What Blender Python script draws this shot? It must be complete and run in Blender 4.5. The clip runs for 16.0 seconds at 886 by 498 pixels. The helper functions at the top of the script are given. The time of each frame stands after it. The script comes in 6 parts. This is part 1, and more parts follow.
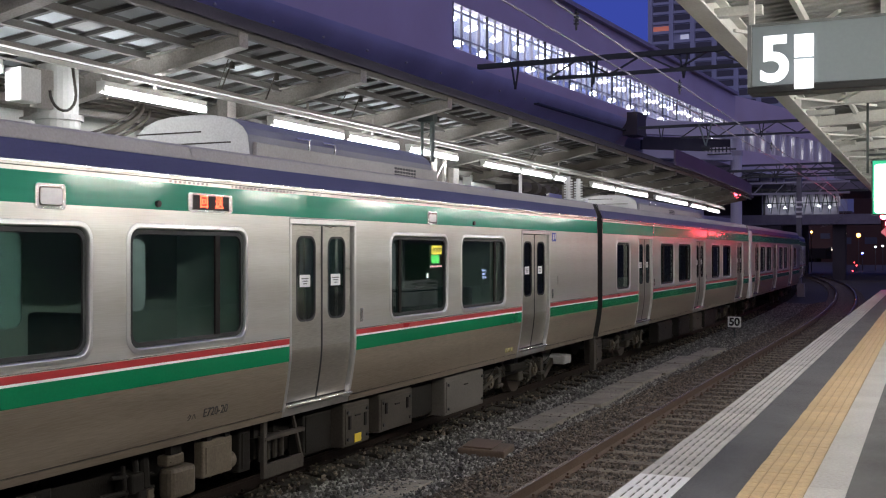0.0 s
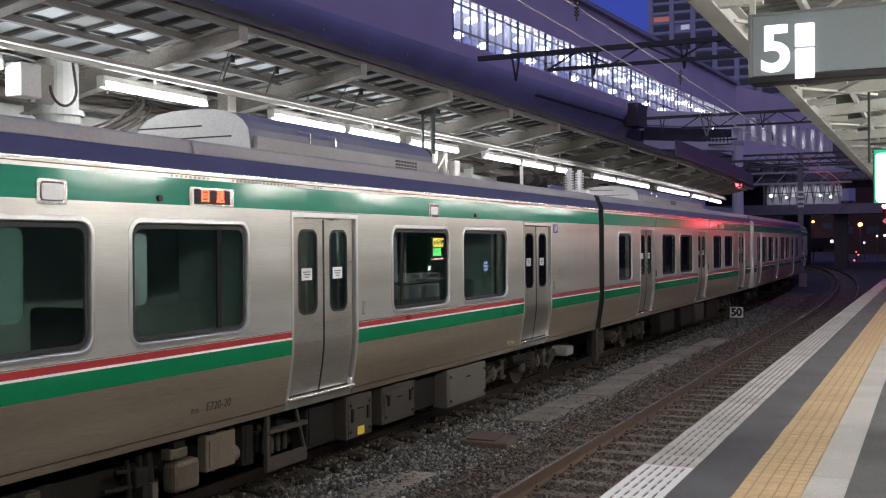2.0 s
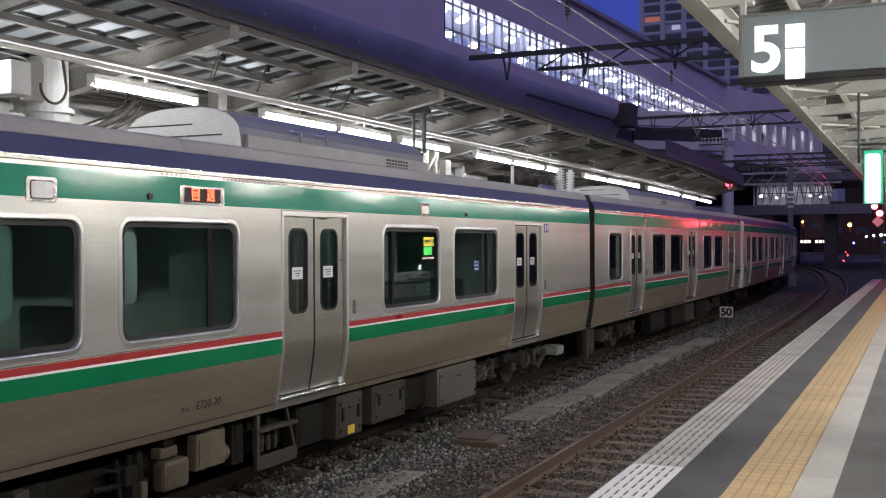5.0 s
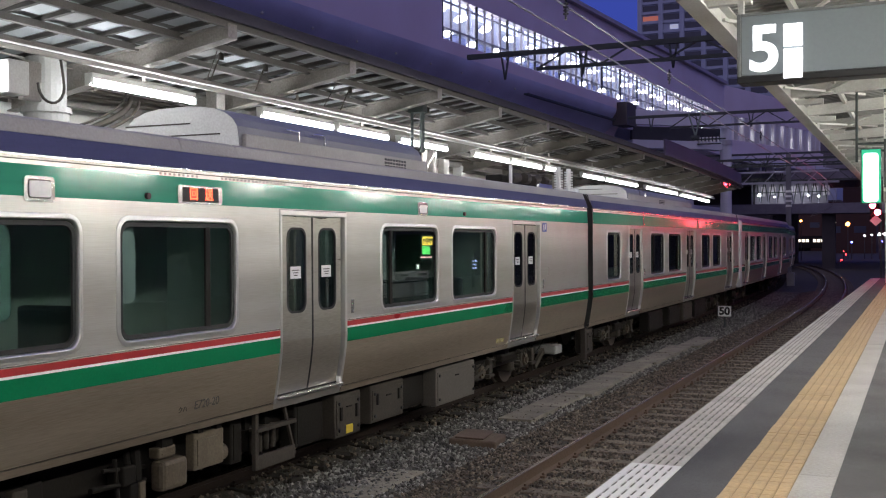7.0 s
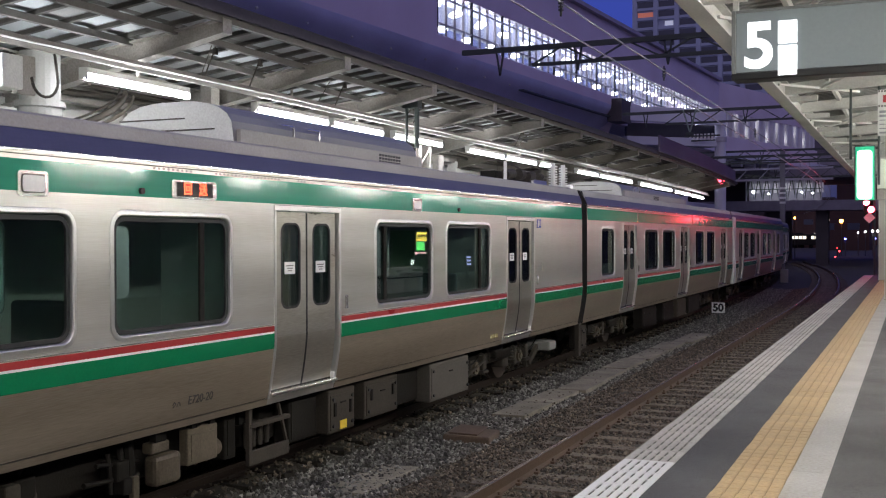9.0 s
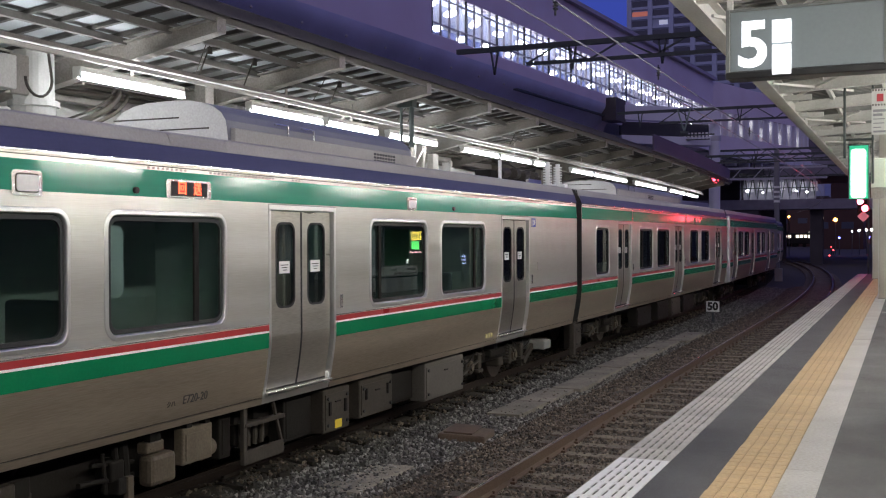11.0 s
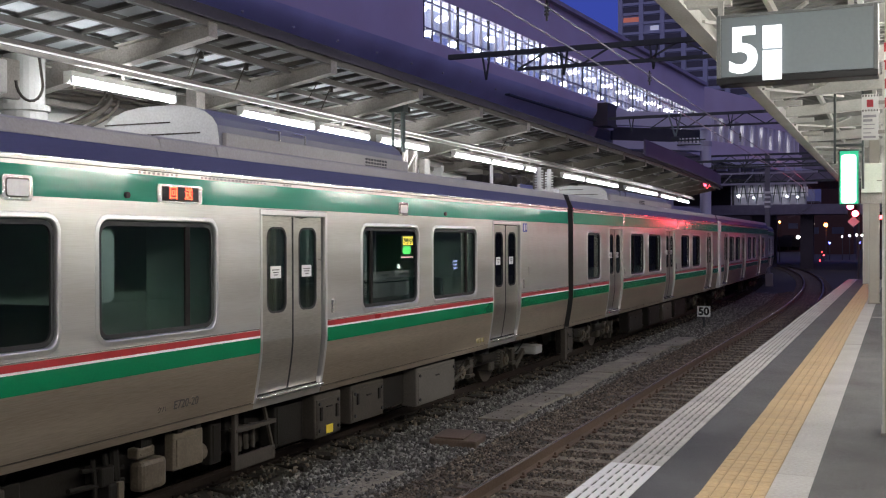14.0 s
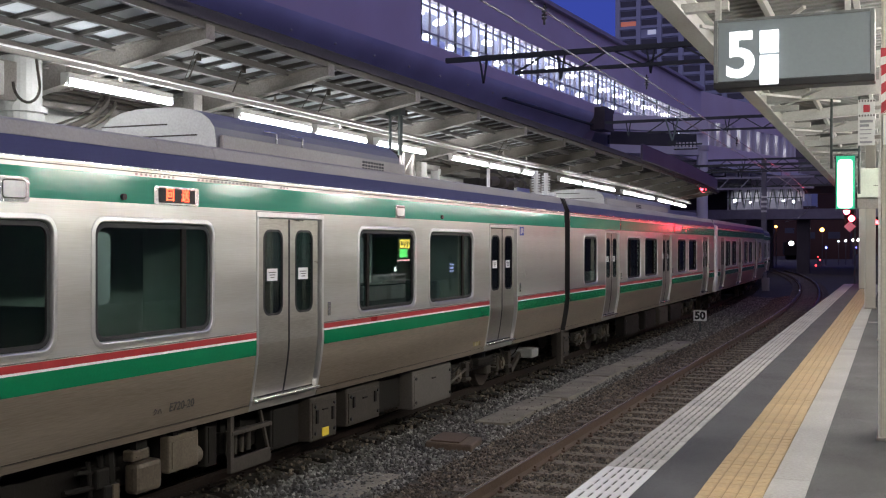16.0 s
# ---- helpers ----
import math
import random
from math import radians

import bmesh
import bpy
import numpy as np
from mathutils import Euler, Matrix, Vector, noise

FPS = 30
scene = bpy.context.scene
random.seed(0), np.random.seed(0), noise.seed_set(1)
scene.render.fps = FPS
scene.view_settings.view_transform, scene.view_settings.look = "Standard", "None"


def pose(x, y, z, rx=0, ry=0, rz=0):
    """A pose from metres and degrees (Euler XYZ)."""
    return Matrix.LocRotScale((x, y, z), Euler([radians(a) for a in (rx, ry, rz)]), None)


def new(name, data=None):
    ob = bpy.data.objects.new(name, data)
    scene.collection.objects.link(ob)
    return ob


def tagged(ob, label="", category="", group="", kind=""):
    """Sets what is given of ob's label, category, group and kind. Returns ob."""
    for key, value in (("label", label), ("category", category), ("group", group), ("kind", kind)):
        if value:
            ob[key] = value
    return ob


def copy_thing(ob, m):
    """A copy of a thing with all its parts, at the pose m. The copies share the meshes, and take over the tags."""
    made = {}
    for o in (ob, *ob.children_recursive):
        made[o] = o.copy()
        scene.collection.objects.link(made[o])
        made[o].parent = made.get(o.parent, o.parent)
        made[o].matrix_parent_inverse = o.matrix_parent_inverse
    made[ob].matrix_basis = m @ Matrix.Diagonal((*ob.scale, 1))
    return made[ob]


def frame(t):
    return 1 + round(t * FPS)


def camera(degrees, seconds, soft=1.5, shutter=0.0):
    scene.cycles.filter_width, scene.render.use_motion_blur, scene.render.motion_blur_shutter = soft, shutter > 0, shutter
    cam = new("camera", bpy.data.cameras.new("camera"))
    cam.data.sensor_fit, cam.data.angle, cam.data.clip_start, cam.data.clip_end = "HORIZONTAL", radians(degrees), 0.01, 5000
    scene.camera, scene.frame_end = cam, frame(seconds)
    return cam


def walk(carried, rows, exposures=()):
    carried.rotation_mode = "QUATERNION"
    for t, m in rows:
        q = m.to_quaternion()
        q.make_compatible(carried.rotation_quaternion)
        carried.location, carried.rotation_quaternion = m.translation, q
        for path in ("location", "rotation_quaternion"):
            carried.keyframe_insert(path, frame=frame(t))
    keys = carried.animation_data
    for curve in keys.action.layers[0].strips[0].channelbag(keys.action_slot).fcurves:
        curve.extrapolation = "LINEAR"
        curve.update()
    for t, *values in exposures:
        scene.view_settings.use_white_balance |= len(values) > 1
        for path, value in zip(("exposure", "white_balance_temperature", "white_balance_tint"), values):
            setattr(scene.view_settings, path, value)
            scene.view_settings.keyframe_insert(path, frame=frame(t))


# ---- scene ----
EYE = (0.0, 0.0, 2.545)  # rail top of the near track is z = 0, y runs along the tracks
cam = camera(44.85, 16.0, 1.15)
walk(cam, [
    (0.0, pose(*EYE, 90.120, -0.000, 24.500)),
    (0.5, pose(*EYE, 90.004, 0.251, 24.488)),
    (1.0, pose(*EYE, 89.949, 0.298, 24.487)),
    (1.5, pose(*EYE, 89.809, 0.292, 24.523)),
    (2.0, pose(*EYE, 89.714, 0.413, 24.585)),
    (2.5, pose(*EYE, 89.734, 0.507, 24.471)),
    (3.0, pose(*EYE, 89.645, 0.427, 24.286)),
    (3.5, pose(*EYE, 89.543, 0.331, 24.210)),
    (4.0, pose(*EYE, 89.684, 0.249, 24.135)),
    (6.5, pose(*EYE, 89.639, 0.301, 24.037)),
    (7.0, pose(*EYE, 89.631, 0.290, 23.998)),
    (7.5, pose(*EYE, 89.562, 0.244, 23.954)),
    (8.0, pose(*EYE, 89.496, 0.283, 23.866)),
    (8.5, pose(*EYE, 89.432, 0.210, 23.778)),
    (9.0, pose(*EYE, 89.407, 0.126, 23.698)),
    (11.5, pose(*EYE, 89.364, 0.215, 23.339)),
    (12.0, pose(*EYE, 89.434, 0.221, 23.259)),
    (12.5, pose(*EYE, 89.475, 0.226, 23.202)),
    (13.0, pose(*EYE, 89.524, 0.110, 23.183)),
    (13.5, pose(*EYE, 89.585, 0.187, 23.121)),
    (14.0, pose(*EYE, 89.624, 0.155, 22.966)),
    (14.5, pose(*EYE, 89.652, 0.109, 22.910)),
    (15.0, pose(*EYE, 89.653, -0.004, 22.863)),
    (15.5, pose(*EYE, 89.703, -0.081, 22.834)),
    (16.0, pose(*EYE, 89.794, -0.082, 22.789)),
])

# ---- world and lamps ----
world = bpy.data.worlds.new("dusk")
scene.world = world
world.use_nodes = True
wn = world.node_tree
geo_n = wn.nodes.new("ShaderNodeTexCoord")
dots = wn.nodes.new("ShaderNodeVectorMath")   # dusk: deep blue ahead, paler violet behind and overhead
dots.operation = "DOT_PRODUCT"
dots.inputs[1].default_value = (0.25, -0.75, 0.45)
wn.links.new(geo_n.outputs["Generated"], dots.inputs[0])
ramp_w = wn.nodes.new("ShaderNodeValToRGB")
ramp_w.color_ramp.elements[0].position, ramp_w.color_ramp.elements[0].color = 0.0, (0.036, 0.058, 0.33, 1)
ramp_w.color_ramp.elements[1].position, ramp_w.color_ramp.elements[1].color = 0.85, (0.33, 0.285, 0.41, 1)
wn.links.new(dots.outputs["Value"], ramp_w.inputs[0])
wn.links.new(ramp_w.outputs[0], wn.nodes["Background"].inputs["Color"])
wn.nodes["Background"].inputs["Strength"].default_value = 1.0
scene.view_settings.exposure = 0.16

WHITE_TUBE = (0.93, 0.96, 1.0)


def area_lamp(name, x, y, z, sx, sy, watts, color, rx=0, ry=0):
    data = bpy.data.lights.new(name, "AREA")
    data.shape, data.size, data.size_y = "RECTANGLE", sx, sy
    data.energy, data.color = watts, color
    ob = new(name, data)
    ob.matrix_world = pose(x, y, z, rx, ry, 0)
    return ob


WARM_TUBE = (1.0, 0.965, 0.885)
# fluorescent tubes under the two platform canopies, which shine down and up
for k in range(1, 10):
    yy = -4.8 + 5.0 * k
    area_lamp("platform_tube_light", 1.0, yy, 4.54, 0.14, 2.4, 165 if k < 5 else 110 if k < 7 else 65, WARM_TUBE, 0, 52)
for yy in (0, 16):
    area_lamp("platform_tube_uplight", 1.0, yy + 4, 4.72, 0.14, 15.0, 300, WARM_TUBE, 180)
for yy in (8, 24, 40, 54):
    area_lamp("far_tube_light", -10.0 + (0 if yy < 50 else -.4), yy, 4.62, 0.14, 14.0, 400 if yy < 30 else 200, WHITE_TUBE, 0, -35)
    area_lamp("far_tube_uplight", -10.0 + (0 if yy < 50 else -.4), yy, 4.83, 0.14, 14.0, 80 if yy < 30 else 36, WHITE_TUBE, 180)
for yy in (8, 24):
    area_lamp("far_tube_backlight", -10.06, yy, 4.66, 0.14, 14.0, 70, WHITE_TUBE, 0, 62)
red = bpy.data.lights.new("signal_glow", "POINT")
red.energy, red.color, red.shadow_soft_size = 75, (1.0, 0.03, 0.05), 0.12
new("signal_glow", red).location = (-2.2, 53.2, 4.5)

# ---- materials ----
MATS = {}


def mat(name, color, rough=0.6, metal=0.0, var=0.25, scale=6.0, bump=0.15, stretch=(1, 1, 1), fine=40.0,
        emit=0.0, spec=0.5, dirt=None, coat=0.0, alpha=1.0, wave=0.0):
    """A surface with variation at two scales, an optional dirt tint, and fine relief."""
    if name in MATS:
        return MATS[name]
    m = bpy.data.materials.new(name)
    m.use_nodes = True
    n, l = m.node_tree.nodes, m.node_tree.links
    b = n["Principled BSDF"]
    b.inputs["Roughness"].default_value, b.inputs["Metallic"].default_value = rough, metal
    b.inputs["Specular IOR Level"].default_value = spec
    b.inputs["Coat Weight"].default_value = coat
    b.inputs["Base Color"].default_value = (*color, 1)
    if emit:
        b.inputs["Emission Color"].default_value = (*color, 1)
        b.inputs["Emission Strength"].default_value = emit
        MATS[name] = m
        return m
    tc, mp = n.new("ShaderNodeTexCoord"), n.new("ShaderNodeMapping")
    mp.inputs["Scale"].default_value = stretch
    l.new(tc.outputs["Object"], mp.inputs["Vector"])
    big, small = n.new("ShaderNodeTexNoise"), n.new("ShaderNodeTexNoise")
    big.inputs["Scale"].default_value, big.inputs["Detail"].default_value = scale * 0.25, 6
    small.inputs["Scale"].default_value, small.inputs["Detail"].default_value = fine, 3
    for t in (big, small):
        l.new(mp.outputs[0], t.inputs["Vector"])
    mixv = n.new("ShaderNodeMix")
    mixv.inputs["Factor"].default_value = 0.4
    l.new(big.outputs["Fac"], mixv.inputs["A"])
    l.new(small.outputs["Fac"], mixv.inputs["B"])
    ramp = n.new("ShaderNodeMapRange")
    ramp.inputs["From Min"].default_value, ramp.inputs["From Max"].default_value = 0.3, 0.7
    l.new(mixv.outputs["Result"], ramp.inputs["Value"])
    c = n.new("ShaderNodeMix")
    c.data_type = "RGBA"
    lo = dirt if dirt else tuple(v * (1 - var) for v in color)
    hi = tuple(min(1, v * (1 + var * 0.6)) for v in color)
    c.inputs["A"].default_value, c.inputs["B"].default_value = (*lo, 1), (*hi, 1)
    l.new(ramp.outputs[0], c.inputs["Factor"])
    l.new(c.outputs["Result"], b.inputs["Base Color"])
    rr = n.new("ShaderNodeMapRange")
    rr.inputs["To Min"].default_value, rr.inputs["To Max"].default_value = max(0.02, rough - 0.1), min(1, rough + 0.12)
    l.new(big.outputs["Fac"], rr.inputs["Value"])
    l.new(rr.outputs[0], b.inputs["Roughness"])
    if bump:
        bp = n.new("ShaderNodeBump")
        bp.inputs["Strength"].default_value, bp.inputs["Distance"].default_value = bump, 0.01
        l.new(small.outputs["Fac"], bp.inputs["Height"])
        if wave:    # slow dents of thin sheet metal
            slow, dent = n.new("ShaderNodeTexNoise"), n.new("ShaderNodeBump")
            slow.inputs["Scale"].default_value, slow.inputs["Detail"].default_value = 2.2, 1
            l.new(tc.outputs["Object"], slow.inputs["Vector"])
            dent.inputs["Strength"].default_value, dent.inputs["Distance"].default_value = wave, 0.12
            l.new(slow.outputs["Fac"], dent.inputs["Height"])
            l.new(dent.outputs[0], bp.inputs["Normal"])
        l.new(bp.outputs[0], b.inputs["Normal"])
    if coat:
        b.inputs["Coat Roughness"].default_value = 0.06
    if alpha < 1:
        b.inputs["Alpha"].default_value = alpha
    MATS[name] = m
    return m


def glow(name, color, strength):
    return mat(name, color, emit=strength)


def glass(name, color, rough=0.01):
    m = bpy.data.materials.new(name)
    m.use_nodes = True
    n, l = m.node_tree.nodes, m.node_tree.links
    b = n["Principled BSDF"]
    b.inputs["Base Color"].default_value = (*color, 1)
    b.inputs["Roughness"].default_value = rough
    b.inputs["Transmission Weight"].default_value = 1.0
    b.inputs["IOR"].default_value = 1.45
    MATS[name] = m
    return m


STEEL = mat("brushed_steel", (0.70, 0.69, 0.665), 0.33, 0.85, 0.10, 3.0, 0.05, (1, 0.12, 6), 30, dirt=(0.56, 0.535, 0.49), wave=.12)
# lower side: brown of dust and of the mirrored ballast is in the colour
STEEL_LOW = mat("brushed_steel_dust_reflect", (0.60, 0.52, 0.41), 0.36, 0.8, 0.15, 3.0, 0.06, (1, 0.2, 4), 30, dirt=(0.40, 0.33, 0.245), wave=.12)
DOOR_STEEL = mat("door_steel", (0.62, 0.60, 0.55), 0.30, 0.85, 0.12, 4.0, 0.04, (1, 0.3, 3), 30, dirt=(0.38, 0.35, 0.30))
# lower leaf: darker copy of the door steel, dust and dim reflection in one
DOOR_LOW = mat("door_steel_dust_shade", (0.55, 0.515, 0.45), 0.31, 0.85, 0.15, 4.0, 0.04, (1, 0.3, 3), 30, dirt=(0.36, 0.325, 0.27))
ALU = mat("window_frame_aluminium", (0.80, 0.79, 0.76), 0.22, 0.9, 0.03, 2, 0.0)
FRAME = mat("window_bead_satin", (0.82, 0.81, 0.79), 0.30, 0.85, 0.06, 3, 0.0)
ROOF_GREY = mat("roof_grey_paint", (0.38, 0.365, 0.335), 0.6, 0.0, 0.2, 3, 0.1, dirt=(0.28, 0.265, 0.24))
ROOF_BLUE = mat("roof_band_violet_blue", (0.05, 0.052, 0.125), 0.5, 0.0, 0.2, 4, 0.08)
GREEN = mat("stripe_green", (0.006, 0.205, 0.082), 0.22, 0.0, 0.15, 5, 0.02, coat=0.4)
GREEN_UP = mat("band_green", (0.035, 0.30, 0.185), 0.10, 0.0, 0.15, 3, 0.035, (1, 0.12, 2.5), fine=9, spec=0.24, wave=.03)
RED = mat("stripe_red", (0.43, 0.038, 0.042), 0.3, 0.0, 0.15, 5, 0.02)
CREAM = mat("stripe_white", (0.95, 0.94, 0.90), 0.35, 0.0, 0.1)
RUBBER = mat("black_rubber", (0.015, 0.015, 0.016), 0.55, 0, 0.3)
UNDER = mat("underframe_dark", (0.015, 0.014, 0.013), 0.7, 0.0, 0.4, 8, 0.3, spec=0.12, dirt=(0.016, 0.0135, 0.011))
UNDER_GREY = mat("underframe_box_grey", (0.060, 0.052, 0.043), 0.65, 0.0, 0.35, 9, 0.2, spec=0.2, dirt=(0.035, 0.03, 0.025))
TANK = mat("underframe_tank_beige", (0.135, 0.112, 0.082), 0.55, 0.0, 0.3, 7, 0.15, spec=0.25, dirt=(0.065, 0.052, 0.038))
WHEEL = mat("wheel_steel", (0.16, 0.13, 0.11), 0.5, 0.7, 0.3)
YELLOW_LABEL = mat("label_yellow", (0.75, 0.55, 0.05), 0.5)
PAPER = mat("paper_white", (0.78, 0.78, 0.76), 0.7, 0, 0.05, 5, 0.0)
GLASS = glass("green_tinted_glass", (0.41, 0.58, 0.51))
CLEAR = glass("clear_glass", (0.9, 0.93, 0.95))
INTERIOR = mat("train_interior_panel", (0.29, 0.325, 0.31), 0.6, 0, 0.1)
SEAT = mat("seat_fabric_dark", (0.03, 0.045, 0.05), 0.9, 0, 0.3, 10, 0.4)
GROUND = mat("ballast_bed", (0.05, 0.040, 0.030), 0.95, 0, 0.5, 6, 1.0, fine=30, dirt=(0.022, 0.018, 0.014))
SLEEPER = mat("sleeper_concrete", (0.13, 0.105, 0.078), 0.85, 0, 0.6, 9, 0.9, dirt=(0.025, 0.019, 0.014))
RAIL = mat("rail_rusty_web", (0.10, 0.062, 0.042), 0.75, 0.2, 0.35, 6, 0.4)
# darker copies of rail and sleeper, with the train's shade in the colour
RAIL_SHADED = mat("rail_shaded", (0.028, 0.02, 0.016), 0.8, 0.1, 0.35, 6, 0.4, spec=0.2)
SLEEPER_SHADED = mat("sleeper_shaded", (0.03, 0.026, 0.022), 0.9, 0, 0.35, 4, 0.5, spec=0.2)
RAIL_TOP = mat("rail_polished_top", (0.50, 0.41, 0.33), 0.22, 1.0, 0.15, 3, 0.02, (1, 0.1, 1))
CONC = mat("weathered_concrete", (0.23, 0.21, 0.17), 0.85, 0, 0.5, 9, 0.7, dirt=(0.10, 0.09, 0.07))
ASPHALT = mat("platform_asphalt", (0.086, 0.085, 0.083), 0.7, 0, 0.8, 5, 0.8, fine=90)
ASPHALT_DK = mat("platform_asphalt_dark_band", (0.068, 0.067, 0.068), 0.7, 0, 0.75, 6, 0.6, fine=90)
TILE_W = mat("white_grooved_tile", (0.47, 0.455, 0.43), 0.6, 0, 0.3, 6, 0.3, dirt=(0.25, 0.235, 0.21))
TILE_Y = mat("tactile_tile_yellow", (0.47, 0.335, 0.165), 0.6, 0, 0.35, 7, 0.3, dirt=(0.30, 0.215, 0.115))
TILE_Y_GROOVE = mat("tactile_tile_brown_groove", (0.33, 0.24, 0.13), 0.85, 0, 0.4, 7, 0.3)
SLAB = mat("pale_edge_slab", (0.36, 0.355, 0.34), 0.7, 0, 0.4, 4, 0.3, dirt=(0.25, 0.24, 0.215))
GROOVE = mat("groove_dark", (0.07, 0.064, 0.06), 0.9, 0, 0.3)
BEAM = mat("canopy_beam_grey_paint", (0.33, 0.31, 0.285), 0.6, 0, 0.3, 6, 0.15, dirt=(0.17, 0.15, 0.13))
BEAM_W = mat("canopy_beam_white_paint", (0.66, 0.66, 0.63), 0.5, 0, 0.12, 4, 0.1, dirt=(0.45, 0.44, 0.41))
DECK = mat("canopy_sheet", (0.15, 0.145, 0.14), 0.75, 0, 0.3, 3, 0.1, dirt=(0.085, 0.08, 0.078))
DECK_W = mat("canopy_sheet_pale", (0.26, 0.26, 0.25), 0.7, 0, 0.15, 3, 0.1)
SKYLIGHT = mat("canopy_translucent_panel", (0.37, 0.395, 0.41), 0.5, 0, 0.15, 3, 0.0)
TUBE = glow("fluorescent_tube", (0.93, 0.95, 1.0), 26.0)
WALL_P = mat("station_wall_grey_panel", (0.651, 0.600, 0.689), 0.7, 0, 0.12, 1.0, 0.05, dirt=(0.58, 0.50, 0.55))
DARKSTEEL = mat("dark_green_steel", (0.06, 0.075, 0.07), 0.6, 0.1, 0.25)
TOWER = mat("tower_cladding", (0.36, 0.41, 0.56), 0.7, 0, 0.1, 1)
TOWER_GLASS = mat("tower_window_dark", (0.05, 0.06, 0.10), 0.3, 0, 0.2, 1, 0)
DARK = mat("distant_dark_concrete", (0.085, 0.078, 0.085), 0.9, 0, 0.3, 2, 0.2)
VC = mat("viaduct_concrete", (0.42, 0.42, 0.50), 0.8, 0, 0.2, 1, 0.2, dirt=(0.3, 0.3, 0.36))

# ---- mesh helpers ----


def part(name, bm, material, parent=None, label=""):
    """Link a bmesh as one mesh object, under a thing where one is given."""
    me = bpy.data.meshes.new(name)
    bm.to_mesh(me)
    bm.free()
    for m in material if isinstance(material, (list, tuple)) else [material]:
        me.materials.append(m)
    ob = new(name, me)
    if parent is not None:
        ob.parent = parent
    if label:
        ob["label"] = label
    return ob


def shared(name, ob, parent, m=None):
    """One more object on the mesh of ob."""
    o = new(name, ob.data)
    o.parent = parent
    if m is not None:
        o.matrix_basis = m
    return o


def box(bm, x0, x1, y0, y1, z0, z1, bevel=0.0):
    vs = [bm.verts.new((x, y, z)) for x in (x0, x1) for y in (y0, y1) for z in (z0, z1)]
    fs = [bm.faces.new([vs[i] for i in q]) for q in
          ((0, 1, 3, 2), (4, 6, 7, 5), (0, 4, 5, 1), (2, 3, 7, 6), (0, 2, 6, 4), (1, 5, 7, 3))]
    if bevel:
        es = list({e for f in fs for e in f.edges})
        bmesh.ops.bevel(bm, geom=es, offset=bevel, segments=2, affect="EDGES", profile=0.5)
    return bm


def boxes(*rows, bevel=0.0):
    bm = bmesh.new()
    for r in rows:
        box(bm, *r, bevel=bevel)
    return bm


def rod(bm, a, b, r, seg=8):
    a, b = Vector(a), Vector(b)
    q = (b - a).to_track_quat("Z", "Y").to_matrix()
    ring = [[bm.verts.new(p + q @ Vector((r * math.cos(2 * math.pi * i / seg), r * math.sin(2 * math.pi * i / seg), 0)))
             for i in range(seg)] for p in (a, b)]
    for i in range(seg):
        j = (i + 1) % seg
        bm.faces.new((ring[0][i], ring[0][j], ring[1][j], ring[1][i]))
    bm.faces.new(ring[0][::-1]), bm.faces.new(ring[1])
    return bm


def bar(bm, a, b, w, h):
    """A square-cut bar from a to b, w wide and h high."""
    a, b = Vector(a), Vector(b)
    d = (b - a).normalized()
    side = d.cross(Vector((0, 0, 1)))
    side = side.normalized() if side.length > 1e-4 else Vector((1, 0, 0))
    up = side.cross(d)
    vs = [[bm.verts.new(p + side * sx * w / 2 + up * sz * h / 2) for sx, sz in ((-1, -1), (1, -1), (1, 1), (-1, 1))] for p in (a, b)]
    for i in range(4):
        j = (i + 1) % 4
        bm.faces.new((vs[0][i], vs[0][j], vs[1][j], vs[1][i]))
    bm.faces.new(vs[0][::-1]), bm.faces.new(vs[1])
    return bm


def sweep(bm, profile, path, closed=False):
    """Sweep (x, z) profile points along path points (x, y, z), the profile kept square to the path's way in plan."""
    rings = []
    for i, p in enumerate(path):
        a, b = Vector(path[max(0, i - 1)]), Vector(path[min(len(path) - 1, i + 1)])
        d = (b - a).normalized()
        right = Vector((d.y, -d.x, 0)).normalized()
        rings.append([bm.verts.new(Vector(p) + right * x + Vector((0, 0, z))) for x, z in profile])
    n = len(profile)
    for r0, r1 in zip(rings, rings[1:]):
        for k in range(n if closed else n - 1):
            bm.faces.new((r0[k], r0[(k + 1) % n], r1[(k + 1) % n], r1[k]))
    if closed:
        bm.faces.new(rings[0][::-1]), bm.faces.new(rings[-1])
    return bm


def rounded(y0, y1, z0, z1, r, seg=5):
    pts = []
    for cy, cz, a0 in ((y1 - r, z1 - r, 0), (y0 + r, z1 - r, 90), (y0 + r, z0 + r, 180), (y1 - r, z0 + r, 270)):
        for i in range(seg + 1):
            a = radians(a0 + 90 * i / seg)
            pts.append((cy + r * math.cos(a), cz + r * math.sin(a)))
    return pts


def ring_frame(bm, x0, x1, outer, inner):
    """A frame in the y-z plane between two loops of equal count, from x0 (back) to x1 (front)."""
    L = [[bm.verts.new((x, y, z)) for y, z in loop] for x, loop in ((x1, outer), (x1, inner), (x0, inner), (x0, outer))]
    n = len(outer)
    for a, b in ((0, 1), (1, 2), (3, 0)):
        for i in range(n):
            j = (i + 1) % n
            bm.faces.new((L[a][i], L[a][j], L[b][j], L[b][i]))
    return bm


def plate(bm, x0, x1, loop):
    """A solid plate in the y-z plane with the outline loop."""
    A = [bm.verts.new((x0, y, z)) for y, z in loop]
    B = [bm.verts.new((x1, y, z)) for y, z in loop]
    bm.faces.new(A[::-1]), bm.faces.new(B)
    n = len(loop)
    for i in range(n):
        j = (i + 1) % n
        bm.faces.new((A[i], A[j], B[j], B[i]))
    return bm


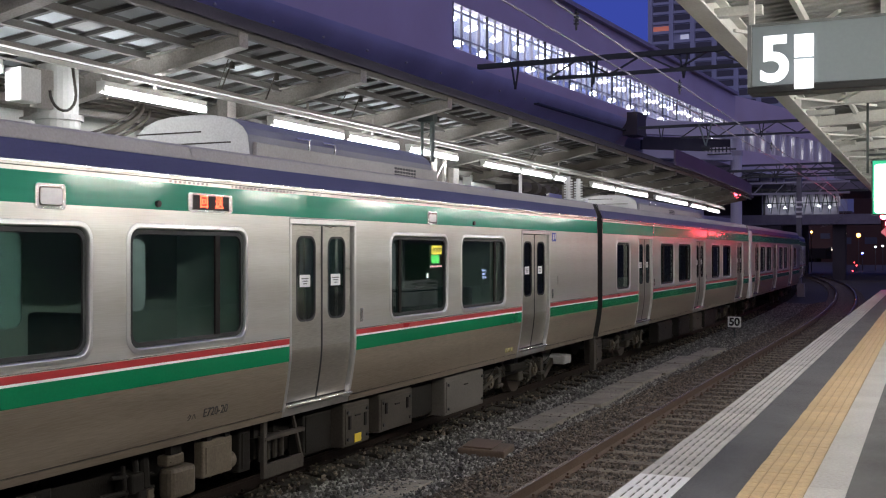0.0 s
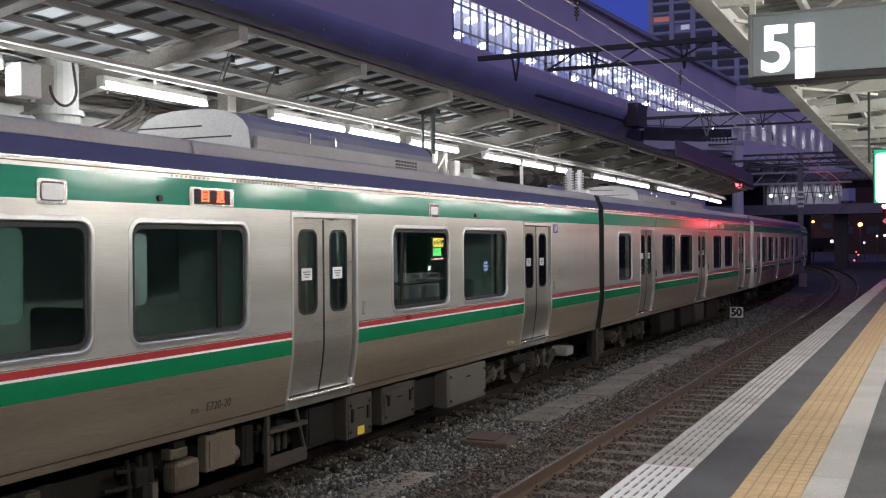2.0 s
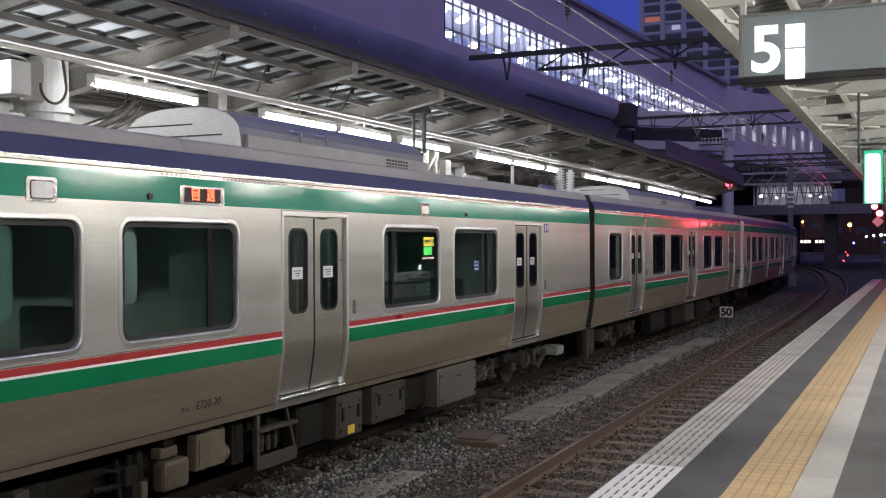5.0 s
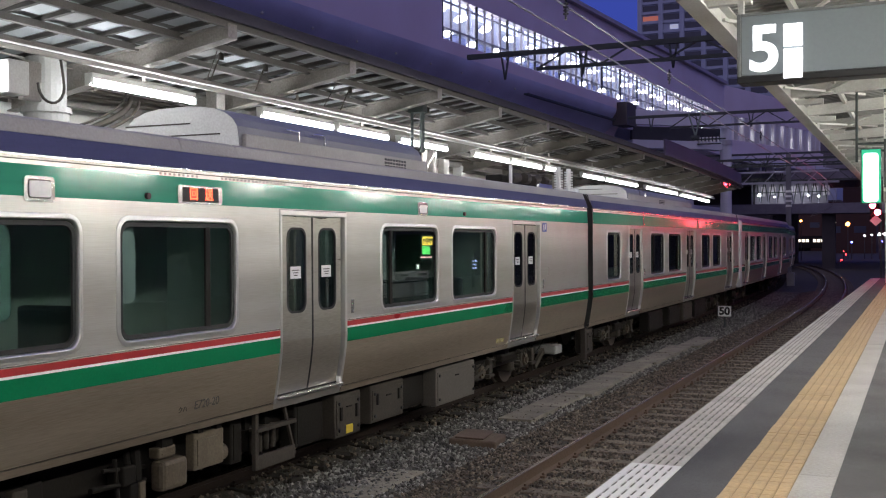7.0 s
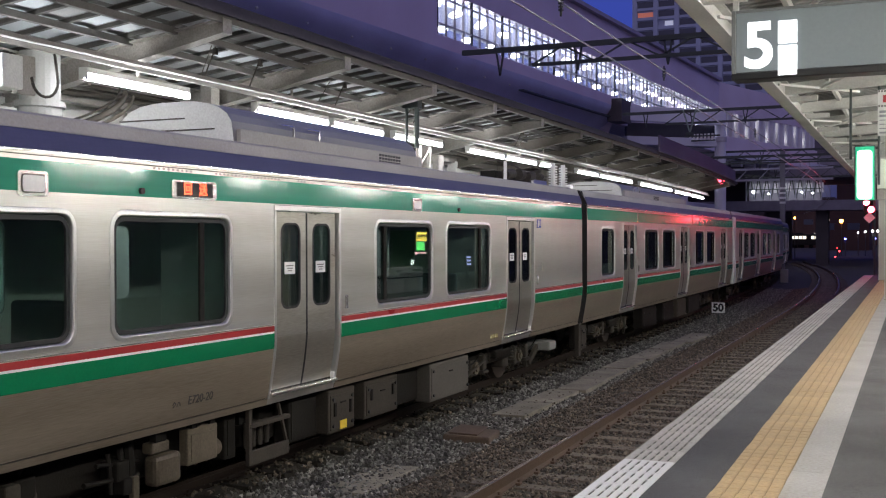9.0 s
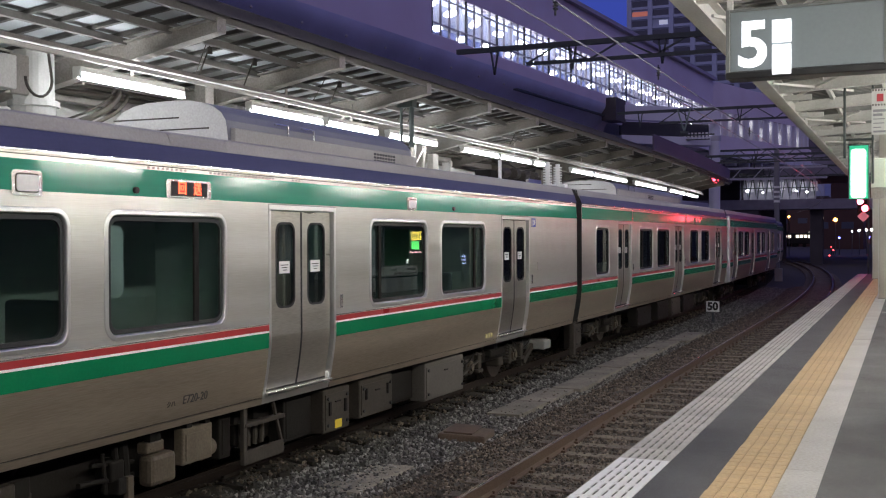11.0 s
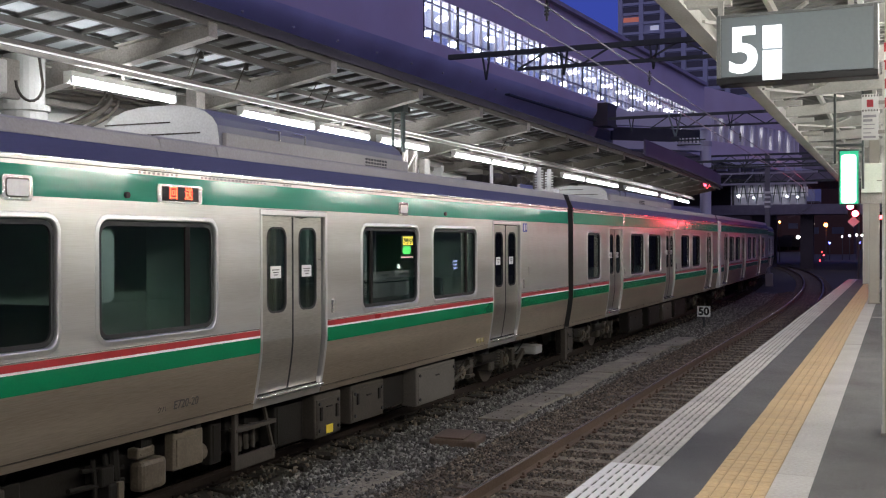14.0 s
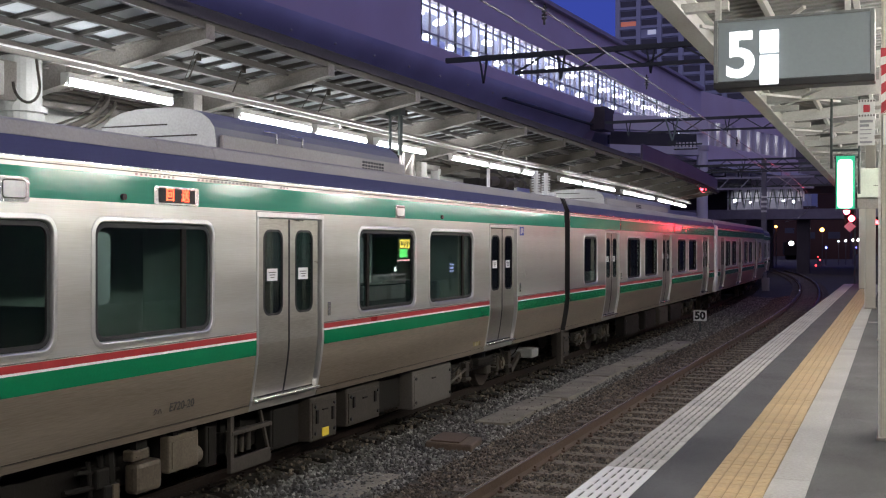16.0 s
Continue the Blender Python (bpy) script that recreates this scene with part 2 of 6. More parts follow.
def thing(name, label, category, group="", kind="", at=(0, 0, 0)):
    ob = new(name)
    ob.location = at
    ob.empty_display_size = 0.1
    return tagged(ob, label, category, group, kind)


def bend(y, start=36.0, radius=437.0):
    """How far the tracks swing to the west beyond the straight."""
    return 0.0 if y < start else -((y - start) ** 2) / (2 * radius)


def curved(x, z, y0, y1, step=2.0):
    n = max(1, int(round((y1 - y0) / step)))
    return [(x + bend(y0 + (y1 - y0) * i / n), y0 + (y1 - y0) * i / n, z) for i in range(n + 1)]


TX = -7.575     # centre of the parked train's track


def quad(bm, *pts):
    return bm.faces.new([bm.verts.new(p) for p in pts])


def text_mesh(name, body, size, m, material, parent=None, extrude=0.002, label=""):
    cu = bpy.data.curves.new(name, "FONT")
    cu.body, cu.size, cu.extrude = body, size, extrude
    cu.align_x, cu.align_y = "CENTER", "CENTER"
    cu.materials.append(material)
    ob = new(name, cu)
    ob.parent = parent
    ob.matrix_basis = m
    if label:
        ob["label"] = label
    return ob


def prism(bm, pts, y0, y1):
    a = [bm.verts.new((x, y0, z)) for x, z in pts]
    b = [bm.verts.new((x, y1, z)) for x, z in pts]
    bm.faces.new(a), bm.faces.new(b[::-1])
    for i in range(len(pts)):
        j = (i + 1) % len(pts)
        bm.faces.new((a[i], b[i], b[j], a[j]))


def tube(path, r, seg=6):
    """A bent tube along path points, as one piece."""
    return sweep(bmesh.new(), [(r * math.cos(2 * math.pi * k / seg), r * math.sin(2 * math.pi * k / seg)) for k in range(seg)], path, True)

# ---- ground, tracks ----
bm = bmesh.new()
box(bm, -900, 900, -80, 3000, -2.0, -0.27)
ground = tagged(part("ground", bm, GROUND), "dark brown ballast and dirt ground", "ground", kind="structure")


def make_track(name, x, y0, y1, every, label, rail_m, sleeper_m):
    tr = thing(name, label, "railway track", kind="structure")
    for sx in (-.5335, .5335):
        prof = [(-.063, -.152), (-.063, -.138), (-.012, -.12), (-.012, -.045), (-.032, -.035), (-.032, -.004), (-.026, 0), (.026, 0), (.032, -.004), (.032, -.035), (.012, -.045), (.012, -.12), (.063, -.138), (.063, -.152)]
        r = part("rail", sweep(bmesh.new(), prof, curved(x + sx, 0, y0, y1), True), rail_m, tr, "rusty rail with a polished top")
        part("running_surface", sweep(bmesh.new(), [(-.030, -.006), (-.022, -.0005), (-.010, .001), (.010, .001), (.022, -.0005), (.030, -.006)], curved(x + sx, .001, y0, y1)), RAIL_TOP, r)
    bm = bmesh.new()
    box(bm, -1.0, 1.0, -.11, .11, -.30, -.152, bevel=.012)
    first = part("sleeper", bm, sleeper_m, tr)
    cb = bmesh.new()
    for s in (-.5335, .5335):
        for q in (-1, 1):
            box(cb, s + q * .085 - .028, s + q * .085 + .028, -.045, .045, -.15, -.118, bevel=.010)
            rod(cb, (s + q * .082, 0, -.12), (s + q * .082, 0, -.088), .015, 6)
    clip = part("rail_clip", cb, rail_m, first)
    n = int((y1 - y0) / every)
    for i in range(n):
        y = y0 + every * i
        m = pose(x + bend(y) + random.uniform(-.015, .015), y, random.uniform(-.008, .004), 0, 0, random.uniform(-.8, .8) - math.degrees(math.atan(bend(y + .5) - bend(y - .5))))
        if i == 0:
            first.matrix_basis = m
        else:
            s = shared("sleeper", first, tr, m)
            shared("rail_clip", clip, s)
    return tr


make_track("track_near", -3.495, -2, 118, .62, "narrow-gauge track with rusty rails and sleepers in ballast", RAIL, SLEEPER)
make_track("track_far", TX, -2, 110, .7, "track under the parked train", RAIL_SHADED, SLEEPER_SHADED)

# loose stones over the bed, denser beside the far track
rng = np.random.default_rng(4)
base = np.array([(1, 0, 0), (-1, 0, 0), (0, 1, 0), (0, -1, 0), (0, 0, 1), (0, 0, -1)], float)
tri = np.array([(0, 2, 4), (2, 1, 4), (1, 3, 4), (3, 0, 4), (2, 0, 5), (1, 2, 5), (3, 1, 5), (0, 3, 5)])


def stones(name, count, x0, x1, y0, y1, zf, smin, smax, material, label):
    xs = rng.uniform(x0, x1, count)
    ys = y0 + (y1 - y0) * rng.uniform(0, 1, count) ** 1.6
    ss = rng.uniform(smin, smax, count)
    V = np.empty((count, 6, 3))
    for i in range(count):
        q, _ = np.linalg.qr(rng.normal(size=(3, 3)))
        V[i] = (base * (ss[i] * rng.uniform(.65, 1.25, (6, 1)))) @ q + (xs[i] + bend(ys[i]), ys[i], zf(xs[i]) + ss[i] * .25)
    F = (tri[None] + 6 * np.arange(count)[:, None, None]).reshape(-1, 3)
    me = bpy.data.meshes.new(name)
    me.from_pydata(V.reshape(-1, 3).tolist(), [], F.tolist())
    me.materials.append(material)
    return tagged(new(name, me), label, "ballast", kind="stuff")


def island(name, lo, mid, hi, rough=.85):
    """Stone material whose tone changes from stone to stone."""
    m = bpy.data.materials.new(name)
    m.use_nodes = True
    n, l = m.node_tree.nodes, m.node_tree.links
    b = n["Principled BSDF"]
    b.inputs["Roughness"].default_value = rough
    g, r = n.new("ShaderNodeNewGeometry"), n.new("ShaderNodeValToRGB")
    r.color_ramp.elements[0].color, r.color_ramp.elements[1].color = (*lo, 1), (*hi, 1)
    e = r.color_ramp.elements.new(.6)
    e.color = (*mid, 1)
    l.new(g.outputs["Random Per Island"], r.inputs[0])
    l.new(r.outputs[0], b.inputs["Base Color"])
    return m


STONE_GREY = island("ballast_grey_stones", (.03, .028, .025), (.095, .09, .08), (.30, .29, .265), .55)
STONE_BROWN = island("ballast_brown_stones", (.022, .017, .012), (.085, .066, .047), (.20, .16, .12), .7)
# uneven ballast bed round the near track, level with the sleepers
bm = bmesh.new()
nx, ny = 22, 190
grid = [[bm.verts.new((-5.25 + 3.3 * i / nx + bend(y), y, -.164 - .10 * max(0, (abs(-3.495 - (-5.25 + 3.3 * i / nx)) - 1.15) / .6) - .016 + .034 * noise.noise(Vector((i * .9, y * 2.3, 1))) + .02 * noise.noise(Vector((i * 2.1, y * 5, 7)))))
         for i in range(nx + 1)] for y in (3 + .3 * k for k in range(ny))]
for ra, rb in zip(grid, grid[1:]):
    for i in range(nx):
        bm.faces.new((ra[i], ra[i + 1], rb[i + 1], rb[i])).smooth = True
tagged(part("ballast_bed", bm, GROUND), "dark brown packed ballast round the near sleepers", "ballast", kind="structure")
stones("ballast_brown", 62000, -5.5, -2.0, 4, 60, lambda x: -.174 - .10 * max(0, (abs(-3.495 - x) - 1.15) / .6), .012, .036, STONE_BROWN, "rust-brown crushed stone round the near track")
stones("ballast_grey", 30000, -6.9, -5.25, 5, 60, lambda x: -.27 + .05 * min(1, max(0, (-x - 5.4))), .014, .040, STONE_GREY, "pale grey crushed stone beside the parked train")
bm = bmesh.new()
grid = [[bm.verts.new((-9.3 + 2.95 * i / 12 + bend(y), y, -.15 - .1 * max(0, (i - 9) / 3) + .03 * noise.noise(Vector((i * .9, y * 2.1, 3))))) for i in range(13)] for y in (2 + .35 * k for k in range(170))]
for ra, rb in zip(grid, grid[1:]):
    for i in range(12):
        bm.faces.new((ra[i], ra[i + 1], rb[i + 1], rb[i])).smooth = True
tagged(part("ballast_bed", bm, GROUND), "dark packed ballast covering the sleepers under the train", "ballast", kind="structure")
stones("ballast_under_train", 7000, -9.0, -6.5, 5, 50, lambda x: -.14, .014, .036, STONE_BROWN, "dark crushed stone under the parked train")

# cable trough between the tracks with its concrete lids
tr = thing("cable_trough", "line of weathered concrete cable trough lids half sunk in ballast", "cable trough")
for i, (ya, yb, dx, dz) in enumerate(((8.6, 10.0, -.05, -.035), (10.3, 11.8, .02, -.035), (15.6, 17.0, .0, .01), (17.05, 18.6, .02, .0), (18.65, 20.2, -.01, .02), (20.25, 22.0, .03, .0), (22.1, 24.0, 0, .02), (24.1, 26.2, -.03, 0), (26.3, 28.2, .02, .01), (28.3, 31.0, .0, 0))):
    bm = bmesh.new()
    box(bm, -.27, .27, ya + .004, yb - .004, -.30, -.217 + (dz if dz < 0 else dz * .4), bevel=.008)
    o = part("trough_lid", bm, CONC, tr)
    o.location = (-5.73 + dx + .006 * (ya - 15), 0, .018)
    o.rotation_euler = (0, 0, radians(random.uniform(-.25, .25)))
stones("ballast_on_lids", 110, -5.98, -5.46, 15.7, 34, lambda x: -.207, .012, .026, STONE_BROWN, "stray brown stones lying on the trough lids")
bm = bmesh.new()
box(bm, -.33, .33, -.33, .33, -.30, -.16, bevel=.025)
hb = tagged(part("junction_box", bm, mat("rusty_box", (.12, .085, .06), .8, .1, .35, 5, .4, dirt=(.06, .042, .03))), "low rusty brown track junction box on the ballast", "junction box")
hb.matrix_basis = pose(-5.64, 13.85, 0, 0, 2, 8)
bm = bmesh.new()
box(bm, -.36, .05, -.30, .36, -.165, -.14, bevel=.012)
part("lid", bm, mat("rusty_lid", (.10, .068, .05), .8, .1, .3, 5, .3), hb).location = (.1, 0, .008)

# speed board
sp = thing("speed_board", "small white board with black 50 on a short stake", "speed board", at=(-5.79, 35.3, 0))
part("stake", boxes((-.03, .03, .02, .05, -.28, .30)), DARKSTEEL, sp)
part("board", boxes((-.21, .21, -.015, .015, .10, .44), bevel=.01), mat("board_white", (.88, .88, .86), .5), sp)
t50 = text_mesh("lettering", "50", .34, pose(0, -.019, .265, 90, 0, 0), RUBBER, sp, .004)
t50.data.offset = .014

# ---- the near platform, its canopy, signs and columns ----
EDGE = -1.91
PLAT_END = 48.0
plat = tagged(part("platform_near", boxes((-.515, 7.0, -12, PLAT_END, -.3, .95)), ASPHALT), "worn grey asphalt platform", "platform", kind="structure")
part("edge_wall", boxes((EDGE + .02, -.515, -12, PLAT_END, -.3, .90)), CONC, plat)
part("dark_band", boxes((-1.545, -1.165, -12, PLAT_END, .90, .948)), ASPHALT_DK, plat)
bm = bmesh.new()
box(bm, -.5, 2, 24.0, 24.12, .95, .954)
part("painted_line", bm, SLAB, plat)

near_canopy = thing("platform_canopy_near", "pale steel canopy with corrugated sheet over the near platform", "canopy", kind="structure")
# eave girder
part("eave_girder", sweep(bmesh.new(), [(-.11, -.14), (.11, -.14), (.11, -.115), (.012, -.115), (.012, .125), (.11, .125), (.11, .15), (-.11, .15), (-.11, .125), (-.012, .125), (-.012, -.115), (-.11, -.115)], [(-2.1, -12, 5.06), (-2.1, PLAT_END, 5.06)], True), BEAM_W, near_canopy, "white painted steel eave girder")
bm = bmesh.new()
y = -12.0
while y < PLAT_END:
    # corrugated sheet, one wave at a time
    for a, dz in ((0, 0), (.11, .035)):
        quad(bm, (-2.3, y + a, 5.24 + dz), (3.0, y + a, 5.62 + dz), (3.0, y + a + .11, 5.62 + dz), (-2.3, y + a + .11, 5.24 + dz))
    quad(bm, (-2.3, y + .11, 5.24), (3.0, y + .11, 5.62), (3.0, y + .11, 5.655), (-2.3, y + .11, 5.275))
    quad(bm, (-2.3, y + .22, 5.24), (3.0, y + .22, 5.62), (3.0, y + .22, 5.655), (-2.3, y + .22, 5.275))
    y += .22
tagged(part("ceiling_near", bm, DECK_W), "pale corrugated canopy sheet", "ceiling", kind="structure")
bm = bmesh.new()
quad(bm, (3.0, -12, 5.66), (3.0, PLAT_END, 5.66), (8, PLAT_END, 5.2), (8, -12, 5.2))
tagged(part("ceiling_near_wing", bm, DECK_W), "pale sheet of the canopy's other wing", "ceiling", kind="structure")
bmk = bmesh.new()
prism(bmk, [(-2.05, 5.19), (-2.05, 5.02), (3.0, 5.28), (3.0, 5.57)], -.012, .012)
prism(bmk, [(-2.05, 5.02), (-2.05, 5.0), (3.0, 5.26), (3.0, 5.28)], -.07, .07)
first = part("rafter", bmk, BEAM_W, near_canopy)
for i in range(20):
    y = -9.6 + 2.9 * i
    m = pose(0, y, 0)
    if i == 0:
        first.matrix_basis = m
    else:
        shared("rafter", first, near_canopy, m)
for x in (-1.35, -.4, .6, 1.8):
    z = 5.24 + (x + 2.3) * .0717
    part("purlin", boxes((x - .03, x + .03, -12, PLAT_END, z - .11, z - .005)), BEAM_W, near_canopy)
for i in range(8):
    bm = bmesh.new()
    y = 6.4 + 5.8 * i
    bar(bm, (-2.0, y, 5.0), (-.9, y + 2.4, 5.12), .035, .035)
    bar(bm, (-.9, y, 5.12), (-2.0, y + 2.4, 5.0), .035, .035)
    part("wind_brace", bm, BEAM_W, near_canopy)
bm = bmesh.new()
for i in range(12):
    y = 8.2 + 2.9 * i
    box(bm, -2.02, -1.55, y, y + .12, 4.93, 5.02)
part("stub_bracket", bm, BEAM_W, near_canopy)

# columns
COL = mat("column_cream_paint", (.56, .53, .46), .55, 0, .12, 2, .1, dirt=(.44, .41, .35))


def column(x, y, w, label):
    c = thing("canopy_column", label, "column", "canopy columns")
    part("shaft", boxes((x - w / 2, x + w / 2, y - w / 2, y + w / 2, .95, 5.15), bevel=.012), COL, c)
    part("edge_strip", boxes((x - w / 2 - .016, x - w / 2, y - w / 2 - .016, y - w / 2 + .03, .97, 4.0)), BEAM_W, c)
    part("base_plate", boxes((x - w / 2 - .03, x + w / 2 + .03, y - w / 2 - .03, y + w / 2 + .03, .95, .975), bevel=.006), BEAM, c)
    return c


STRIPE_R = mat("warning_red", (.48, .035, .05), .5)
c0 = column(.10, 9.68, .40, "cream steel column with red-striped collar and posters")
part("collar", boxes((-.105, .305, 9.475, 9.885, 3.62, 4.16)), PAPER, c0, "white collar with diagonal red stripes")
for k in range(-1, 5):
    bm = bmesh.new()
    z = 3.62 + .155 * k
    pts = [(-.105, z), (.305, z + .30), (.305, z + .385), (-.105, z + .085)]
    pts = [(x, min(4.16, max(3.62, zz))) for x, zz in pts]
    prism(bm, pts, 9.470, 9.476)
    part("red_stripe", bm, STRIPE_R, c0)
column(-.55, 29.4, .24, "cream steel column further along the platform")
column(-1.05, 42.6, .26, "cream steel column near the platform end")
column(-.10, 19.6, .26, "cream steel column hung with a notice")
# notice hung beside the column
pn = thing("poster", "white notice with a red button pictogram and grey print", "poster")
part("sheet", boxes((-.275, -.145, 9.462, 9.474, 3.37, 3.745)), PAPER, pn)
bm = bmesh.new()
box(bm, -.235, -.185, 9.456, 9.462, 3.64, 3.70)
part("pictogram", bm, STRIPE_R, pn)
bm = bmesh.new()
for k in range(6):
    box(bm, -.27 + .022 * k, -.258 + .022 * k, 9.457, 9.462, 3.725, 3.740)
    box(bm, -.27 + .022 * k, -.258 + .022 * k, 9.457, 9.462, 3.605, 3.620)
part("hazard_bars", bm, mat("print_dark", (.16, .15, .15), .6), pn)
bm = bmesh.new()
for k, (wd, h) in enumerate(((.10, .020), (.07, .020), (.09, .007), (.085, .007), (.06, .007), (.095, .016))):
    z = 3.565 - .034 * k
    box(bm, -.262, -.262 + wd, 9.457, 9.462, z - h / 2, z + h / 2)
part("print_bars", bm, mat("print_grey", (.36, .36, .38), .6), pn)
part("hanger", boxes((-.15, -.10, 9.462, 9.48, 3.42, 3.45), (-.15, -.10, 9.462, 9.48, 3.66, 3.69)), BEAM, pn)
pn2 = thing("poster", "white notice with grey print fixed on the column", "poster")
part("sheet", boxes((-.085, .22, 9.462, 9.474, 3.37, 3.61)), PAPER, pn2)
bm = bmesh.new()
for k in range(5):
    box(bm, -.06, .1, 9.457, 9.462, 3.42 + .035 * k, 3.435 + .035 * k)
part("print_bars", bm, mat("print_grey", (.36, .36, .38), .6), pn2)

# hanging platform sign
SIGN_GREY = mat("sign_face_grey", (.27, .31, .33), .35, 0, .08, 2, .02)
sg = thing("platform_sign", "hanging grey platform sign with a lit white 5", "sign")
sg.matrix_basis = pose(-.735, 8.83, 4.06, 0, 0, -1.2)
part("case", boxes((-.60, .60, -.05, .16, -.265, .285), bevel=.012), mat("sign_case_dark", (.06, .062, .065), .4), sg)
part("face", boxes((-.565, .572, -.058, -.05, -.205, .262)), SIGN_GREY, sg)
part("lower_rail", boxes((-.60, .60, -.075, -.05, -.265, -.215), bevel=.006), mat("sign_rail_black", (.02, .02, .022), .4), sg)
for xa in (-.60, .568):
    part("end_trim", boxes((xa, xa + .032, -.075, -.05, -.215, .285), bevel=.005), mat("sign_case_grey", (.22, .23, .23), .4), sg)
part("top_trim", boxes((-.568, .568, -.072, -.05, .262, .285), bevel=.004), mat("sign_case_grey", (.22, .23, .23), .4), sg)
SIGN_WHITE = glow("lit_sign_white", (.95, .97, 1.0), 1.15)
t5 = text_mesh("numeral", "5", .50, pose(-.390, -.061, -.018, 90, 0, 0), SIGN_WHITE, sg, .003, "lit white numeral")
t5.data.offset = .012
for za, zb in ((.0, .176), (-.250, -.018)):
    part("lit_panel", boxes((-.243, -.100, -.080, -.058, za, zb), bevel=.004), SIGN_WHITE, sg, "lit white panel")
for x in (-.585, .4):
    bm = bmesh.new()
    box(bm, x - .022, x + .022, .03, .075, .255, 1.34)
    part("hanger_tube", bm, BEAM_W, sg)

# lit green and white exit sign hung between two rods
ex = thing("exit_sign", "lit vertical white and green sign hung from rods", "sign")
EXIT = glow("exit_sign_white", (.92, 1.0, .95), 1.4)
EXIT_G = glow("exit_sign_green", (.03, .50, .27), .55)
part("case", boxes((-.955, -.615, 20.0, 20.14, 3.17, 4.13), bevel=.01), DARKSTEEL, ex)
part("border", boxes((-.938, -.632, 19.988, 20.0, 3.19, 4.11)), EXIT_G, ex, "lit green border")
part("face", plate(bmesh.new(), -.006, .006, rounded(-.128, .118, 3.20, 4.05, .06)), EXIT, ex, "lit white face").matrix_basis = pose(-.785, 19.984, 0, 0, 0, -90)
for x in (-1.02, -.56):
    bm = bmesh.new()
    rod(bm, (x, 20.07, 3.45 if x > -.8 else 3.9), (x, 20.07, 5.3), .022)
    part("rod", bm, DARKSTEEL, ex)
part("cross_bar", boxes((-1.04, -.54, 20.05, 20.09, 4.20, 4.24), (-.97, -.56, 20.05, 20.09, 4.07, 4.11)), DARKSTEEL, ex)
# pale panel beyond the sign, the sign's green light put into its colour
pb = thing("direction_board", "pale board on the platform, tinted green for the sign's light", "sign board")
part("board", boxes((-.62, .0, 21.0, 21.08, 3.42, 3.95), bevel=.01), mat("board_green_lit", (.62, .68, .58), .5), pb)
part("board_line", boxes((-.35, -.05, 20.992, 21.0, 3.63, 3.64)), UNDER_GREY, pb)
part("post", boxes((-.10, -.04, 21.02, 21.07, .95, 3.42)), BEAM_W, pb)
part("lower_panel", boxes((-.62, -.1, 21.03, 21.08, 3.22, 3.42)), BEAM, pb)

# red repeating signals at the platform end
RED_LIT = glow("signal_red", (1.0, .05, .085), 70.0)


def signal(x, y, z, label):
    s = thing("signal", label, "signal")
    part("head", boxes((x - .22, x + .22, y, y + .18, z - .45, z + .45), bevel=.04), UNDER, s)
    for zz, xx in ((.24, -.10), (-.10, .12)):
        bm = bmesh.new()
        rod(bm, (x + xx, y - .02, z + zz), (x + xx, y, z + zz), .14, 20)
        part("lens", bm, RED_LIT, s, "lit red lens")
        bm = bmesh.new()
        for k in range(9):
            a0, a1 = math.pi * k / 9, math.pi * (k + 1) / 9
            quad(bm, (x + xx + .16 * math.cos(a0), y, z + zz + .16 * math.sin(a0)), (x + xx + .16 * math.cos(a1), y, z + zz + .16 * math.sin(a1)),
                 (x + xx + .16 * math.cos(a1), y - .2, z + zz + .16 * math.sin(a1)), (x + xx + .16 * math.cos(a0), y - .2, z + zz + .16 * math.sin(a0)))
        part("hood", bm, UNDER, s)
    part("mast", boxes((x + .23, x + .31, y + .05, y + .13, -.3, z + .5)), DARKSTEEL, s)
    part("arm", boxes((x + .1, x + .3, y + .05, y + .12, z - .3, z - .22)), DARKSTEEL, s)
    return s


s1 = signal(-2.0, 55.0, 3.95, "red lit platform repeating signal on a dark mast")
dm = part("diamond_plate", boxes((-.19, .19, -.02, .0, -.19, .19)), mat("plate_pink_white", (.7, .62, .6), .5), s1)
dm.matrix_basis = pose(-1.95, 54.75, 3.46, 0, 45, 0)
# red departure display hung across the platform near its end
dd = thing("departure_display", "hanging dark display with a row of red lit characters", "display")
part("case", boxes((-.80, .56, 47.0, 47.2, 3.30, 3.72), bevel=.02), UNDER, dd)
part("lit_row", boxes((-.72, .48, 46.985, 47.0, 3.42, 3.58)), glow("display_red", (1.0, .05, .06), 14.0), dd, "red lit character row")
for x in (-.6, .36):
    part("hanger", rod(bmesh.new(), (x, 47.1, 3.72), (x, 47.1, 5.24 + (x + 2.3) * .0717), .02), DARKSTEEL, dd)
# two recycling bins that mirror in the train's windows
for ya, yb in ((27.55, 28.35), (28.65, 29.65)):
    rb = thing("recycling_bin", "pale grey recycling bin with a dark slot on the platform", "bin", "bins on the platform")
    part("body", boxes((1.42, 1.9, ya, yb, .95, 1.36), bevel=.02), PAPER, rb)
    part("hood", boxes((1.40, 1.9, ya - .01, yb + .01, 1.40, 1.68), bevel=.04), PAPER, rb)
    part("slot", boxes((1.392, 1.402, ya + .2, yb - .2, 1.56, 1.62)), RUBBER, rb)
    part("seam", boxes((1.44, 1.88, ya + .02, yb - .02, 1.36, 1.40)), UNDER, rb)

